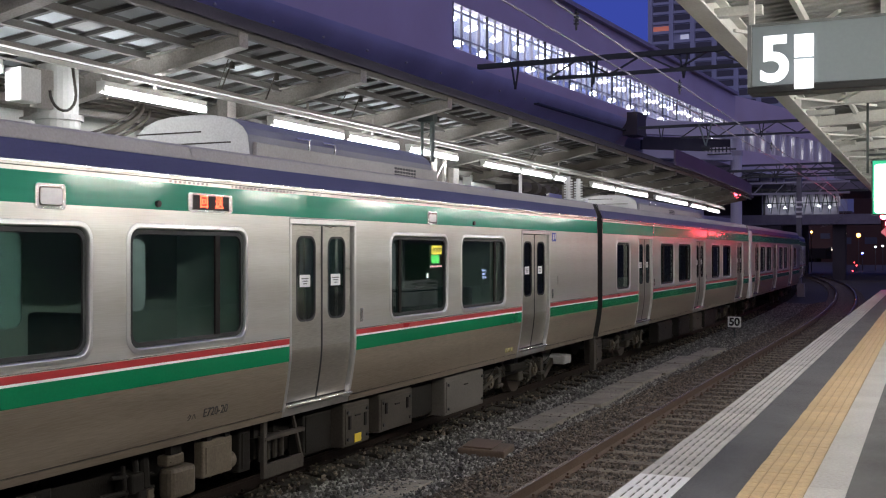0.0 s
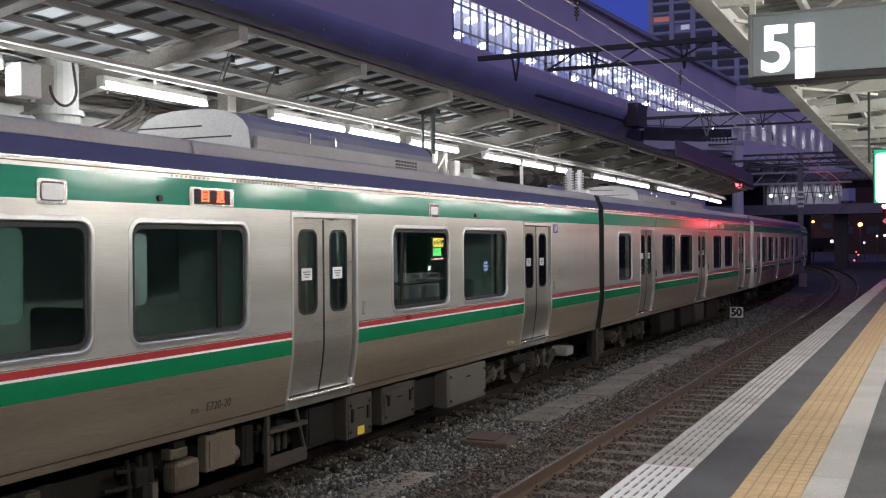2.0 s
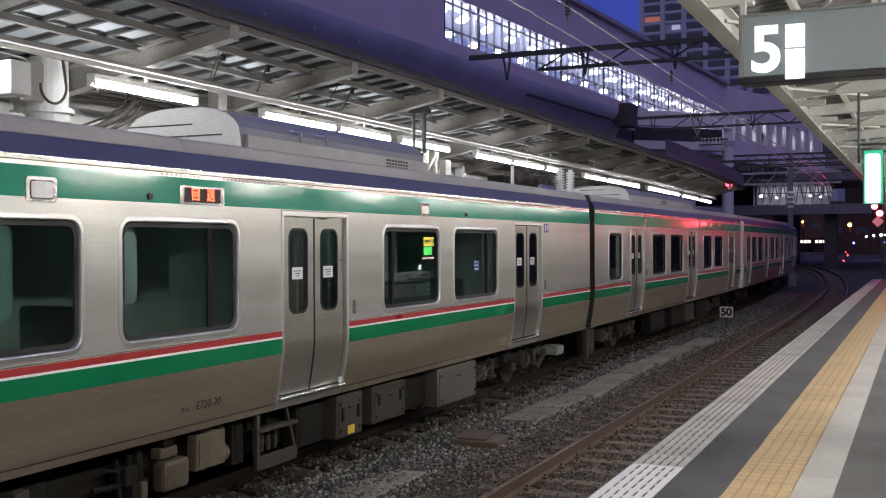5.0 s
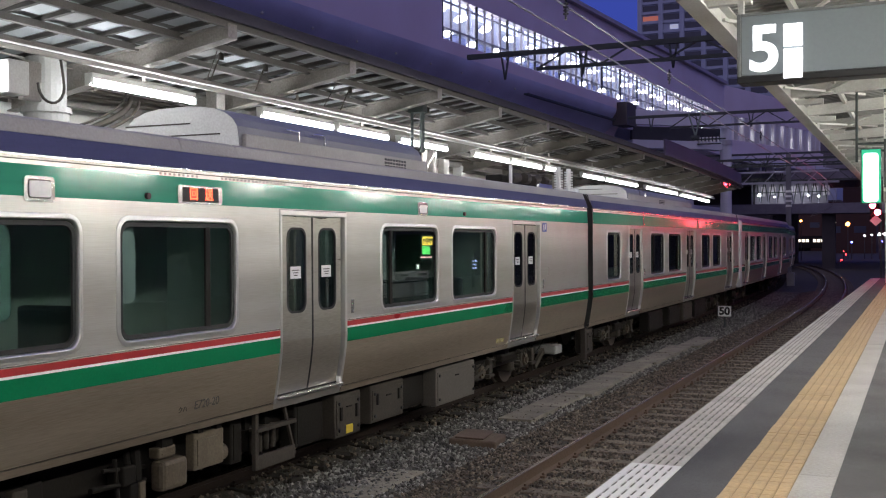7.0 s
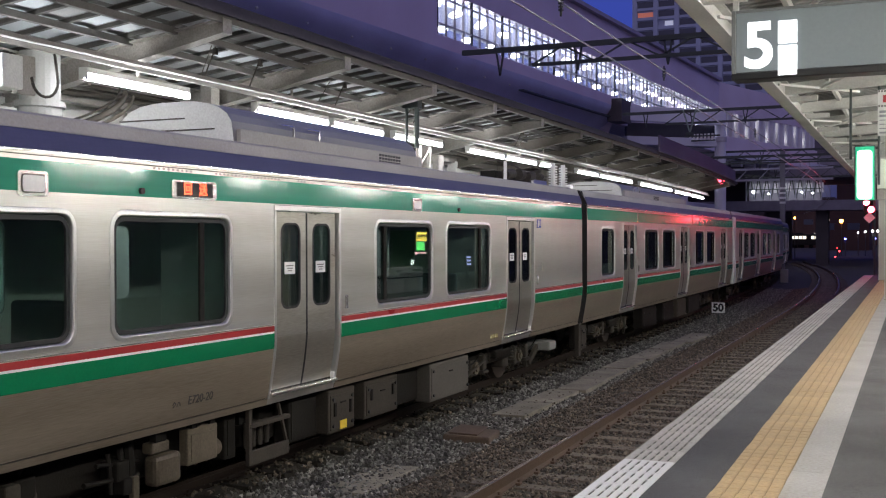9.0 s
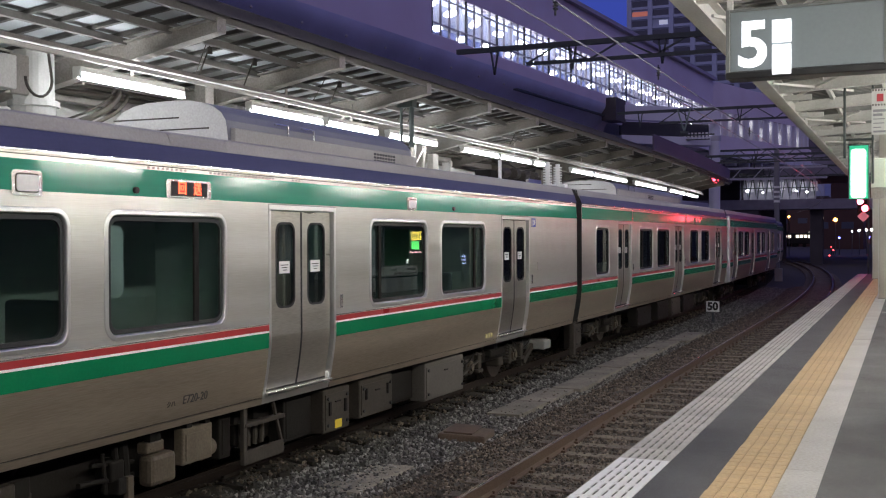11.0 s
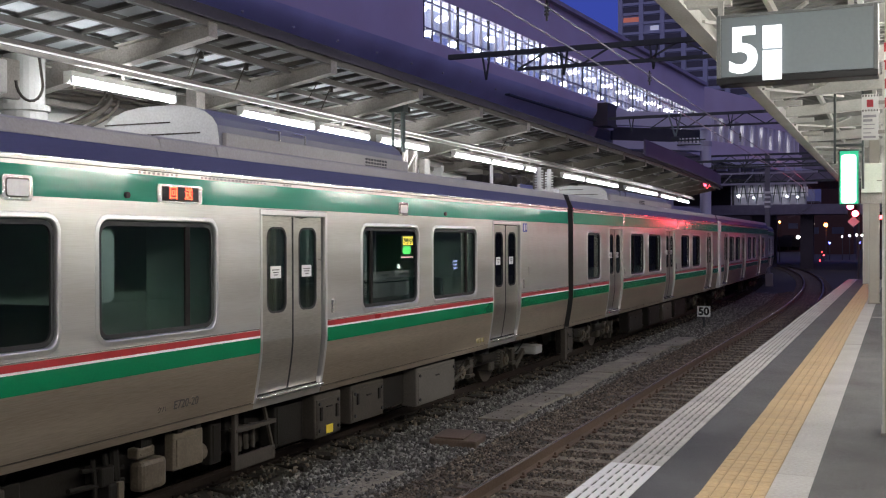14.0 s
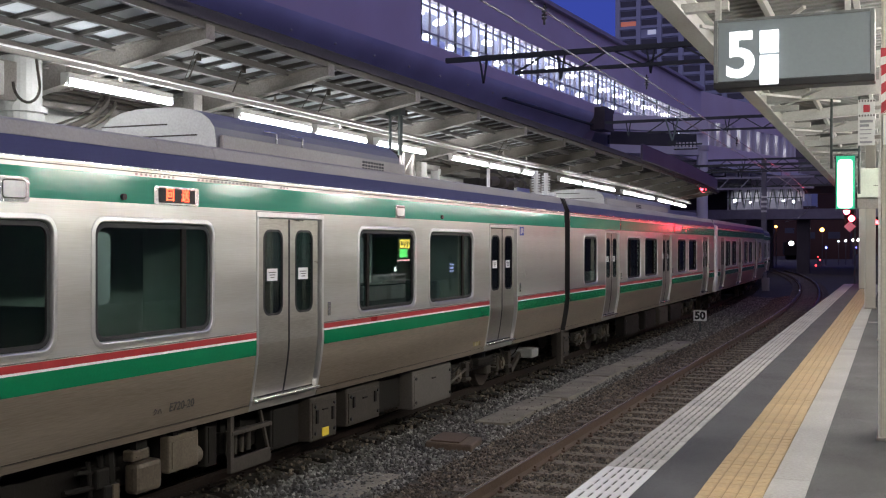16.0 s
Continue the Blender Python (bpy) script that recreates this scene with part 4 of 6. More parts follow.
def lamp_post(x, y, z, r, material, label):
    p = thing("lamp_post", label, "lamp", "lamps along the distant line")
    bm = bmesh.new()
    bmesh.ops.create_icosphere(bm, subdivisions=2, radius=r)
    o = part("lamp", bm, material, p)
    o.location = (x, y, z)
    part("post", boxes((x - .06, x + .06, y + r, y + r + .12, -.3, z)), DARK, p)


for u in ((-9.8, 168, 4.9, .30, FAR_O, "bright orange lamp on a dark post"), (-12.0, 175, 5.2, .12, FAR_D, "small dim lamp on a dark post"), (-9.1, 165, 2.25, .14, FAR_B, "small blue signal lamp"),
          (-6.6, 170, 3.3, .12, FAR_W, "white lamp on a dark post"), (-5.6, 170, 3.4, .16, FAR_W, "white lamp on a dark post"), (-4.9, 170, 3.4, .16, FAR_W, "white lamp on a dark post"),
          (-7.6, 170, 3.2, .10, FAR_W, "white lamp on a dark post"), (-5.2, 168, 2.3, .14, FAR_B, "small blue signal lamp"),
          (-9.6, 160, .55, .11, FAR_R, "small red marker lamp"), (-9.5, 150, -.05, .10, FAR_R, "small red marker lamp"), (-9.75, 158, 1.0, .07, FAR_R, "small red marker lamp"),
          (-14.6, 150, 5.1, .16, FAR_O, "orange lamp on a dark post")):
    lamp_post(*u)
# glowing blob that stands in for the red reflection on the opposite canopy's end
rl = thing("canopy_end_lamp", "glowing red blob for the reflection on the opposite canopy's end", "lamp")
bm = bmesh.new()
bmesh.ops.create_icosphere(bm, subdivisions=2, radius=.16)
bmesh.ops.scale(bm, vec=(1, 2.4, 1), verts=bm.verts)
o = part("lens", bm, glow("canopy_red", (1.0, .05, .09), 9.0), rl)
o.location = (-8.6 + bend(56), 56.0, 5.42)
part("bracket", boxes((-8.63 + bend(56), -8.57 + bend(56), 55.98, 56.02, 5.42, 5.6)), DARK, rl)

# ---- the parked stainless commuter train ----
HW = 1.475      # half the body's width
KNEE = 1.50     # below this height the side leans inwards
WZ0, WZ1 = 1.715, 2.745   # sill and head of the side windows


def side_x(z):
    if z > 2.895:
        return HW - 0.042 * min(z - 2.895, .25)   # the cant rail leans in a little
    return HW if z >= KNEE else HW - 0.095 * ((KNEE - z) / 0.65) ** 1.45


def hole_panel(bm, x, y0, y1, z0, z1, loop):
    """A flat panel in the y-z plane with a rounded hole."""
    k = len(loop) // 4
    inner = [bm.verts.new((x, y, z)) for y, z in loop]
    c = [bm.verts.new((x, y, z)) for y, z in ((y1, z1), (y0, z1), (y0, z0), (y1, z0))]
    n = len(loop)
    for q in range(4):
        for i in range(k - 1):
            bm.faces.new((c[q], inner[q * k + i + 1], inner[q * k + i]))
        bm.faces.new((c[q], c[(q + 1) % 4], inner[((q + 1) * k) % n], inner[q * k + k - 1]))


def strip(bm, y0, y1, z0, z1, off=0.0):
    """A piece of the car's side between two heights, following its curve."""
    zs = [z0] + [k for k in (.9, 1.0, 1.1, 1.2, 1.28, 1.34, 1.40, 1.45, KNEE, 2.895, 3.145) if z0 + .004 < k < z1 - .004] + [z1]
    vs = [[bm.verts.new((side_x(z) + off, y, z)) for y in (y0, y1)] for z in zs]
    for a, b in zip(vs, vs[1:]):
        bm.faces.new((a[0], a[1], b[1], b[0])).smooth = True


def decal(y0, y1, z0, z1, off=0.004):
    """A thin applied band with its edges."""
    bm = bmesh.new()
    strip(bm, y0, y1, z0, z1, off)
    for z in (z0, z1):
        quad(bm, (side_x(z), y0, z), (side_x(z), y1, z), (side_x(z) + off, y1, z), (side_x(z) + off, y0, z))
    return bm


def gaps(lo, hi, cuts):
    out, a = [], lo
    for c0, c1 in sorted(cuts):
        if c0 > a:
            out.append((a, min(c0, hi)))
        a = max(a, c1)
    if a < hi:
        out.append((a, hi))
    return out


FACE_E = Matrix(((0, 0, 1, 0), (1, 0, 0, 0), (0, 1, 0, 0), (0, 0, 0, 1)))  # writing that faces +x
LED_RED = glow("led_red_orange", (1.0, 0.075, 0.03), 6.0)


def bead(y0, y1, z0, z1):
    """A window frame with a rounded profile."""
    bm = bmesh.new()
    prof = ((.040, .001), (.038, .007), (.032, .009), (.012, .010), (.004, .013), (-.004, .010), (-.009, -.004), (-.011, -.045))
    rings = [[bm.verts.new((HW + dx, y, z)) for y, z in rounded(y0 - o, y1 + o, z0 - o, z1 + o, .12 + o, 7)] for o, dx in prof]
    n = len(rings[0])
    for a, b in zip(rings, rings[1:]):
        for i in range(n):
            j = (i + 1) % n
            bm.faces.new((a[i], a[j], b[j], b[i])).smooth = True
    return bm


def train_window(car, y0, y1, bar_at, z0=WZ0, z1=WZ1):
    f = part("window", bead(y0, y1, z0, z1), FRAME, car, "bright rounded aluminium window frame")
    g = part("pane", plate(bmesh.new(), HW - 0.040, HW - 0.034, rounded(y0, y1, z0, z1, .12)), GLASS, f, "dark green tinted glass")
    g.visible_shadow = False
    part("seal", ring_frame(bmesh.new(), HW - 0.034, HW - 0.012, rounded(y0 + .018, y1 - .018, z0 + .018, z1 - .018, .122), rounded(y0 + .055, y1 - .055, z0 + .055, z1 - .055, .09)), RUBBER, f)
    if bar_at:
        part("sash_bar", boxes((HW - .034, HW - .008, bar_at - .035, bar_at + .035, z0 + .05, z1 - .05), bevel=.006), UNDER, f)
    return f


def train_door(car, y0, y1, papers=True):
    """A pair of sliding leaves in a bright frame, with its threshold."""
    d = part("door", boxes((HW - .06, HW + .010, y0 - .06, y1 + .06, 2.835, 2.89), (HW - .06, HW + .010, y0 - .06, y0 - .02, 1.5, 2.835), (HW - .06, HW + .010, y1 + .012, y1 + .06, 1.5, 2.835), bevel=.004), FRAME, car, "pair of sliding steel doors, shut")
    for ya, yb in ((y0 - .06, y0 - .02), (y1 + .012, y1 + .06)):
        bm = bmesh.new()
        for o in (.010, -.06):
            strip(bm, ya, yb, .86, 1.5, o)
        for yy in (ya, yb):
            for za, zb in ((.86, 1.0), (1.0, 1.15), (1.15, 1.32), (1.32, 1.5)):
                quad(bm, (side_x(za) - .06, yy, za), (side_x(za) + .010, yy, za), (side_x(zb) + .010, yy, zb), (side_x(zb) - .06, yy, zb))
        part("jamb", bm, FRAME, d)
    mid = (y0 + y1) / 2
    for a, b in ((y0 + .012, mid - .014), (mid + .014, y1 - .012)):
        bm = bmesh.new()
        win = rounded(a + .125, b - .125, 1.80, 2.70, .11)
        hole_panel(bm, HW - .035, a, b, KNEE, 2.825, win)
        nf = len(bm.faces)
        strip(bm, a, b, .94, KNEE, -.035)
        for f in list(bm.faces)[nf:]:
            f.material_index = 1
        ring_frame(bm, HW - .060, HW - .035, win, [((y - (a + b) / 2) * .985 + (a + b) / 2, (z - 2.25) * .99 + 2.25) for y, z in win])
        leaf = part("leaf", bm, [DOOR_STEEL, DOOR_LOW], d)
        g = part("door_pane", plate(bmesh.new(), HW - .056, HW - .050, rounded(a + .12, b - .12, 1.79, 2.71, .11)), GLASS, leaf)
        g.visible_shadow = False
        part("pane_seal", ring_frame(bmesh.new(), HW - .05, HW - .031, rounded(a + .115, b - .115, 1.79, 2.71, .115), rounded(a + .138, b - .138, 1.812, 2.688, .10)), RUBBER, leaf)
        if papers:
            part("notice", boxes((HW - .049, HW - .046, (a + b) / 2 - .105, (a + b) / 2 + .105, 2.16, 2.29)), PAPER, leaf, "white paper notice with unreadable print")
            bm = bmesh.new()
            for k in range(3):
                box(bm, HW - .046, HW - .0445, (a + b) / 2 - .075 + .02 * k, (a + b) / 2 + .07 - .015 * k, 2.245 - .027 * k, 2.254 - .027 * k)
            part("print_bars", bm, UNDER_GREY, leaf)
    bm = bmesh.new()
    box(bm, HW - .055, HW - .030, mid - .014, mid + .014, KNEE, 2.82)
    strip(bm, mid - .014, mid + .014, .94, KNEE, -.030)
    part("rubber_edge", bm, RUBBER, d)
    part("threshold", boxes((side_x(.9) - .05, side_x(.9) + .055, y0 - .03, y1 + .03, .895, .925), bevel=.006), ALU, d, "bright metal door threshold")
    part("sill_light", boxes((side_x(.95) - .02, side_x(.95) + .03, y1 - .04, y1 - .005, .93, 1.0), bevel=.008), CREAM, d)
    part("door_button", boxes((HW, HW + .02, y1 + .15, y1 + .21, 1.72, 1.88), bevel=.008), ALU, d)
    return d


def roof_unit(car, y0, y1, top=4.07):
    """Air-conditioner housing: a curved cover with a plain end plate."""
    prof = []
    for i in range(13):
        a = math.pi * (i / 12)
        c, s = math.cos(a), math.sin(a)
        prof.append((.79 * math.copysign(abs(c) ** .75, c), 3.70 + (top - 3.70) * s ** .8))
    prof = [(.81, 3.50)] + prof + [(-.81, 3.50)]
    bm = bmesh.new()
    a = [bm.verts.new((x, y0, z)) for x, z in prof]
    b = [bm.verts.new((x, y1, z)) for x, z in prof]
    for i in range(len(prof) - 1):
        f = bm.faces.new((a[i], a[i + 1], b[i + 1], b[i]))
        f.material_index = 1
    bm.faces.new(a[::-1]), bm.faces.new(b)
    u = part("air_conditioner", bm, [mat("unit_end_pale", (.52, .52, .50), .55, .2, .2, 4, .2, dirt=(.36, .35, .33)), mat("unit_cover_slate", (.24, .24, .25), .5, .2, .2, 4, .1)], car, "curved grey roof air-conditioner housing")
    part("flange", boxes((.80, .86, y0 + .05, y1, 3.50, 3.74), bevel=.01), ROOF_GREY, u)
    for k in range(2):
        bm = bmesh.new()
        box(bm, -.75 + .5 * k, .15 + .4 * k, y0 - .012, y0, 3.87 - .13 * k, 3.885 - .13 * k)
        part("seam_bar", bm, UNDER_GREY, u)
    bm = bmesh.new()
    for r in range(3):
        for k in range(8):
            box(bm, .845, .864, y0 + 3.35 + .085 * k, y0 + 3.41 + .085 * k, 3.58 + .045 * r, 3.61 + .045 * r)
    part("vent_slots", bm, RUBBER, u)
    for yy in (y0 + .9, y0 + 1.5):
        bm = bmesh.new()
        rod(bm, (.83, yy, 3.86), (.83, yy + .28, 3.86), .012)
        rod(bm, (.83, yy + .28, 3.86), (.83, yy + .28, 3.74), .012)
        part("grab_rail", bm, ALU, u)
    return u


def bogie(car, yc):
    b = part("bogie", boxes((-1.0, -.78, yc - 1.7, yc + 1.7, .42, .62), (.78, 1.0, yc - 1.7, yc + 1.7, .42, .62), (-.8, .8, yc - .25, yc + .25, .40, .66), bevel=.03), UNDER, car, "dark bogie frame with wheels")
    for dy in (-1.05, 1.05):
        for sx in (-1, 1):
            bm = bmesh.new()
            rod(bm, (sx * .53, yc + dy, .42), (sx * .66, yc + dy, .42), .42, 28)
            rod(bm, (sx * .50, yc + dy, .42), (sx * .53, yc + dy, .42), .45, 28)
            rod(bm, (sx * .66, yc + dy, .42), (sx * .70, yc + dy, .42), .13, 16)
            part("wheel", bm, WHEEL, b)
            part("axle_box", boxes((sx * .88 - .14, sx * .88 + .14, yc + dy - .17, yc + dy + .17, .28, .56), bevel=.04), UNDER_GREY, b)
            bm = bmesh.new()
            for k in range(5):
                rod(bm, (sx * .95, yc + dy - .30, .36 + .05 * k), (sx * .95, yc + dy - .30, .38 + .05 * k), .085, 12)
            part("coil_spring", bm, UNDER_GREY, b)
    bm = bmesh.new()
    rod(bm, (.92, yc - .4, .72), (.92, yc + .45, .52), .035)
    rod(bm, (.98, yc - .9, .30), (.98, yc - .45, .62), .02)
    rod(bm, (.98, yc + .75, .66), (.99, yc + .95, .26), .018)
    part("damper", bm, UNDER_GREY, b)
    part("air_spring", rod(bmesh.new(), (.86, yc, .62), (.86, yc, .82), .24, 18), RUBBER, b)
    part("bolster", boxes((.60, 1.12, yc - .34, yc + .34, .50, .63), bevel=.03), UNDER, b)
    for dy in (-1.05, 1.05):
        bm = bmesh.new()
        rod(bm, (1.02, yc + dy, .42), (1.06, yc + dy, .42), .105, 18)
        rod(bm, (1.06, yc + dy, .42), (1.085, yc + dy, .42), .06, 14)
        part("axle_cover", bm, TANK, b, "pale round axle cover")
        part("spring_seat", boxes((.84, 1.10, yc + dy + .20, yc + dy + .44, .30, .36), (.86, 1.08, yc + dy + .24, yc + dy + .40, .36, .60), bevel=.02), UNDER_GREY, b)
        part("brake_unit", boxes((.70, .98, yc + dy * .52 - .13, yc + dy * .52 + .13, .26, .46), bevel=.04), UNDER_GREY, b)
        part("brake_hose", tube([(1.08, yc + dy * .7 + .22 * math.sin(q * .7), .74 - .085 * q + .012 * q * q * (q > 3)) for q in range(7)], .016), UNDER_GREY, b)
        part("sand_pipe", rod(bmesh.new(), (1.0, yc + dy * 1.5, .78), (.72, yc + dy * 1.42, .12), .02), UNDER_GREY, b)
    part("tie_rod", rod(bmesh.new(), (1.06, yc - 1.5, .34), (1.06, yc - .7, .52), .028), UNDER_GREY, b)
    part("life_guard", boxes((.90, .98, yc + 1.62, yc + 1.72, .14, .46), bevel=.01), UNDER_GREY, b)
    return b


def under_box(car, name, y0, y1, z0, z1, material, label, x1=1.30, x0=1.06, bolts=True):
    o = part(name, boxes((x0, x1, y0, y1, z0, z1), bevel=.018), material, car, label)
    part("cover", boxes((x1, x1 + .012, y0 + .04, y1 - .04, z0 + .04, z1 - .06), bevel=.005), material, o)
    if bolts:
        for yy in (y0 + .09, y1 - .09):
            for zz in (z0 + .09, z1 - .11):
                part("latch", rod(bmesh.new(), (x1 + .012, yy, zz), (x1 + .030, yy, zz), .022), RUBBER, o)
        bm = bmesh.new()
        bar(bm, (x1 + .02, (y0 + y1) / 2 - .06, z1 - .16), (x1 + .02, (y0 + y1) / 2 + .06, z1 - .16), .016, .016)
        part("pull_handle", bm, UNDER, o)
    for yy in (y0 + .05, y1 - .13):
        part("bracket", boxes((x0 + .05, x0 + .12, yy, yy + .08, z1, .82)), UNDER, o)
    return o


def body_shell(car, L, windows, doors, cab=False, joints=None):
    dcut = [(a - .06, b + .06) for a, b in doors]
    cuts = dcut + [(a - .06, b + .06) for a, b, _ in windows]
    for y0, y1 in gaps(0, L, cuts):
        bm = bmesh.new()
        strip(bm, y0, y1, KNEE, 2.895)
        part("side_panel", bm, STEEL, car, "brushed stainless steel side with road dust")
    for a, b in dcut:
        bm = bmesh.new()
        strip(bm, a, b, .80, .90)
        part("door_sill", bm, STEEL, car)
    for a, b, _ in windows:
        bm = bmesh.new()
        hole_panel(bm, HW, a - .06, b + .06, KNEE, 2.895, rounded(a, b, WZ0, WZ1, .12))
        part("window_panel", bm, STEEL, car)
    bm = bmesh.new()
    strip(bm, 0, L, 2.895, 3.22)
    part("cant_rail", bm, STEEL, car)
    for y0, y1 in gaps(0, L, dcut):
        bm = bmesh.new()
        strip(bm, y0, y1, .875, KNEE)
        part("lower_panel", bm, STEEL_LOW, car, "lower steel panel, brown from dust and mirrored ballast")
    for y0, y1 in gaps(0, L, dcut):
        bm = bmesh.new()
        strip(bm, y0, y1, .80, .865, .006)
        quad(bm, (side_x(.8) + .006, y0, .8), (side_x(.8) + .006, y1, .8), (side_x(.8) - .1, y1, .8), (side_x(.8) - .1, y0, .8))
        quad(bm, (side_x(.865) + .006, y0, .865), (side_x(.865) + .006, y1, .865), (side_x(.865) - .03, y1, .865), (side_x(.865) - .03, y0, .865))
        part("skirt_sill", bm, STEEL_LOW, car)
    # the far side, mirrored, with the same openings
    bm = bmesh.new()
    for y0, y1 in gaps(0, L, cuts):
        quad(bm, (-HW, y0, .8), (-HW, y1, .8), (-HW, y1, 3.22), (-HW, y0, 3.22))
    for a, b in dcut:
        mid = (a + b) / 2
        for ya, yb in ((a, mid), (mid, b)):
            hole_panel(bm, -HW, ya, yb, .8, 3.22, rounded(ya + .18, yb - .16, 1.80, 2.70, .11))
    for a, b, _ in windows:
        hole_panel(bm, -HW, a - .06, b + .06, .8, 3.22, rounded(a, b, WZ0, WZ1, .12))
    part("far_side_panel", bm, INTERIOR, car)
    for a, b, _ in windows:
        g = part("far_pane", plate(bmesh.new(), -HW + .02, -HW + .026, rounded(a, b, WZ0, WZ1, .12)), GLASS, car)
        g.visible_shadow = False
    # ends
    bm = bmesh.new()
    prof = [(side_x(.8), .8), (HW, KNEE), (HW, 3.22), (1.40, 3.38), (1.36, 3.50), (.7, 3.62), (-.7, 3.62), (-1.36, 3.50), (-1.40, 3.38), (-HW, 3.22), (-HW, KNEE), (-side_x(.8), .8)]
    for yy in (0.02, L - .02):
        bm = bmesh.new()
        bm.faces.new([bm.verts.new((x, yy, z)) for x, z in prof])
        # dark colour holds the shade of the gap between coupled cars
        part("end_wall", bm, mat("end_wall_shaded", (.05, .048, .045), .7, 0, .3, 4, .2, spec=.2) if not cab else ALU, car)
    # roof edge and roof
    part("gutter", boxes((HW - .04, HW + .002, 0, L, 3.205, 3.222)), ALU, car)
    bm = bmesh.new()
    quad(bm, (HW, 0, 3.222), (HW, L, 3.222), (1.42, L, 3.38), (1.42, 0, 3.38))
    part("roof_band", bm, ROOF_BLUE, car, "violet-blue painted band along the roof edge")
    cutsf = [0] + (joints or [L * k / 8 for k in range(1, 8)]) + [L]
    for a, b in zip(cutsf, cutsf[1:]):
        bm = bmesh.new()
        a, b = a + .012, b - .012
        quad(bm, (1.415, a, 3.385), (1.415, b, 3.385), (1.37, b, 3.50), (1.37, a, 3.50))
        quad(bm, (1.37, a, 3.50), (1.37, b, 3.50), (1.30, b, 3.525), (1.30, a, 3.525))
        part("roof_fairing", bm, ROOF_GREY, car, "pale grey roof-edge panels with open joints")
    bm = bmesh.new()
    quad(bm, (1.40, 0, 3.375), (1.40, L, 3.375), (1.34, L, 3.49), (1.34, 0, 3.49))
    roof = [(1.34, 3.49), (.9, 3.58), (.3, 3.62), (-.3, 3.62), (-.9, 3.58), (-1.36, 3.50), (-HW, 3.22)]
    for (xa, za), (xb, zb) in zip(roof, roof[1:]):
        quad(bm, (xa, 0, za), (xa, L, za), (xb, L, zb), (xb, 0, zb))
    part("roof", bm, ROOF_GREY, car)
    part("floor_pan", boxes((-1.38, 1.36, 0.05, L - .05, .80, .94)), UNDER, car)
    part("ceiling_panel", boxes((-1.40, 1.40, 0.05, L - .05, 3.00, 3.04)), INTERIOR, car)
    # liveries
    for k, (y0, y1) in enumerate(gaps(0, L, dcut)):
        part("red_stripe", decal(y0, y1, 1.576, 1.634), RED, car)
        part("white_stripe", decal(y0, y1, 1.555, 1.576), CREAM, car)
        part("green_stripe", decal(y0, y1, 1.395, 1.555), GREEN, car)
    part("green_band", decal(0.02, L - .02, 2.905, 3.145), GREEN_UP, car, "glossy green band under the roof edge")
    for k, (y0, y1) in enumerate(gaps(0, L, dcut)):
        part("waist_bead", boxes((HW, HW + .006, y0, y1, 1.640, 1.650)), ALU, car)
    part("shoulder_bead", boxes((HW - .03, HW - .004, 0, L, 3.178, 3.186)), UNDER_GREY, car)



def seats(car, spots):
    for y in spots:
        bm = bmesh.new()
        box(bm, .45, 1.38, y - .06, y + .06, 1.30, 2.02, bevel=.04)
        box(bm, .45, 1.38, y - .5, y + .5, 1.28, 1.42, bevel=.04)
        part("seat", bm, SEAT, car, "dark fabric seat")
        bm = bmesh.new()
        box(bm, -1.38, -.45, y - .06, y + .06, 1.30, 2.02, bevel=.04)
        part("seat", bm, SEAT, car)


def train_car(name_label, y0, L, windows, doors, turn=0.0, x=TX, cab=False, papers=True, joints=None):
    car = thing("train_car", name_label, "train car", "cars of the parked train")
    car.matrix_basis = pose(x, y0, 0, 0, 0, turn)
    body_shell(car, L, windows, doors, cab, joints)
    for a, b, s in windows:
        train_window(car, a, b, s)
    for a, b in doors:
        train_door(car, a, b, papers)
    return car


# car one: its coupled end is at y = 20.85
Y1 = 1.35
w = lambda *rows: [(a - Y1, b - Y1, s - Y1 if s else 0) for a, b, s in rows]
car1 = train_car("stainless commuter train car with green and red stripes", Y1, 19.5,
                 w((4.75, 6.60, 0), (7.07, 8.735, 8.305), (11.83, 13.52, 12.11), (14.02, 15.74, 15.34)),
                 [(2.75 - Y1, 4.05 - Y1), (9.58 - Y1, 10.88 - Y1), (16.54 - Y1, 17.84 - Y1)],
                 joints=[y - Y1 for y in (3.2, 5.6, 8.0, 8.88, 12.2, 15.55, 18.2)])
seats(car1, [y - Y1 for y in (3.6, 7.0, 12.2, 13.4, 14.6)])
roof_unit(car1, 9.78 - Y1, 14.5 - Y1)
bogie(car1, 5.0 - Y1)
bogie(car1, 17.25 - Y1)
part("partition", boxes((.35, 1.36, 9.1 - Y1, 9.15 - Y1, .95, 2.9), (.35, 1.36, 15.95 - Y1, 16.0 - Y1, .95, 2.9), bevel=.01), INTERIOR, car1)
bm = bmesh.new()
for yy in (6.3, 8.0, 11.3, 14.0):
    rod(bm, (.55, yy - Y1, .95), (.55, yy - Y1, 3.0), .017)
rod(bm, (.6, 4.5 - Y1, 2.72), (.6, 16 - Y1, 2.72), .015)
part("grab_pole", bm, ALU, car1)
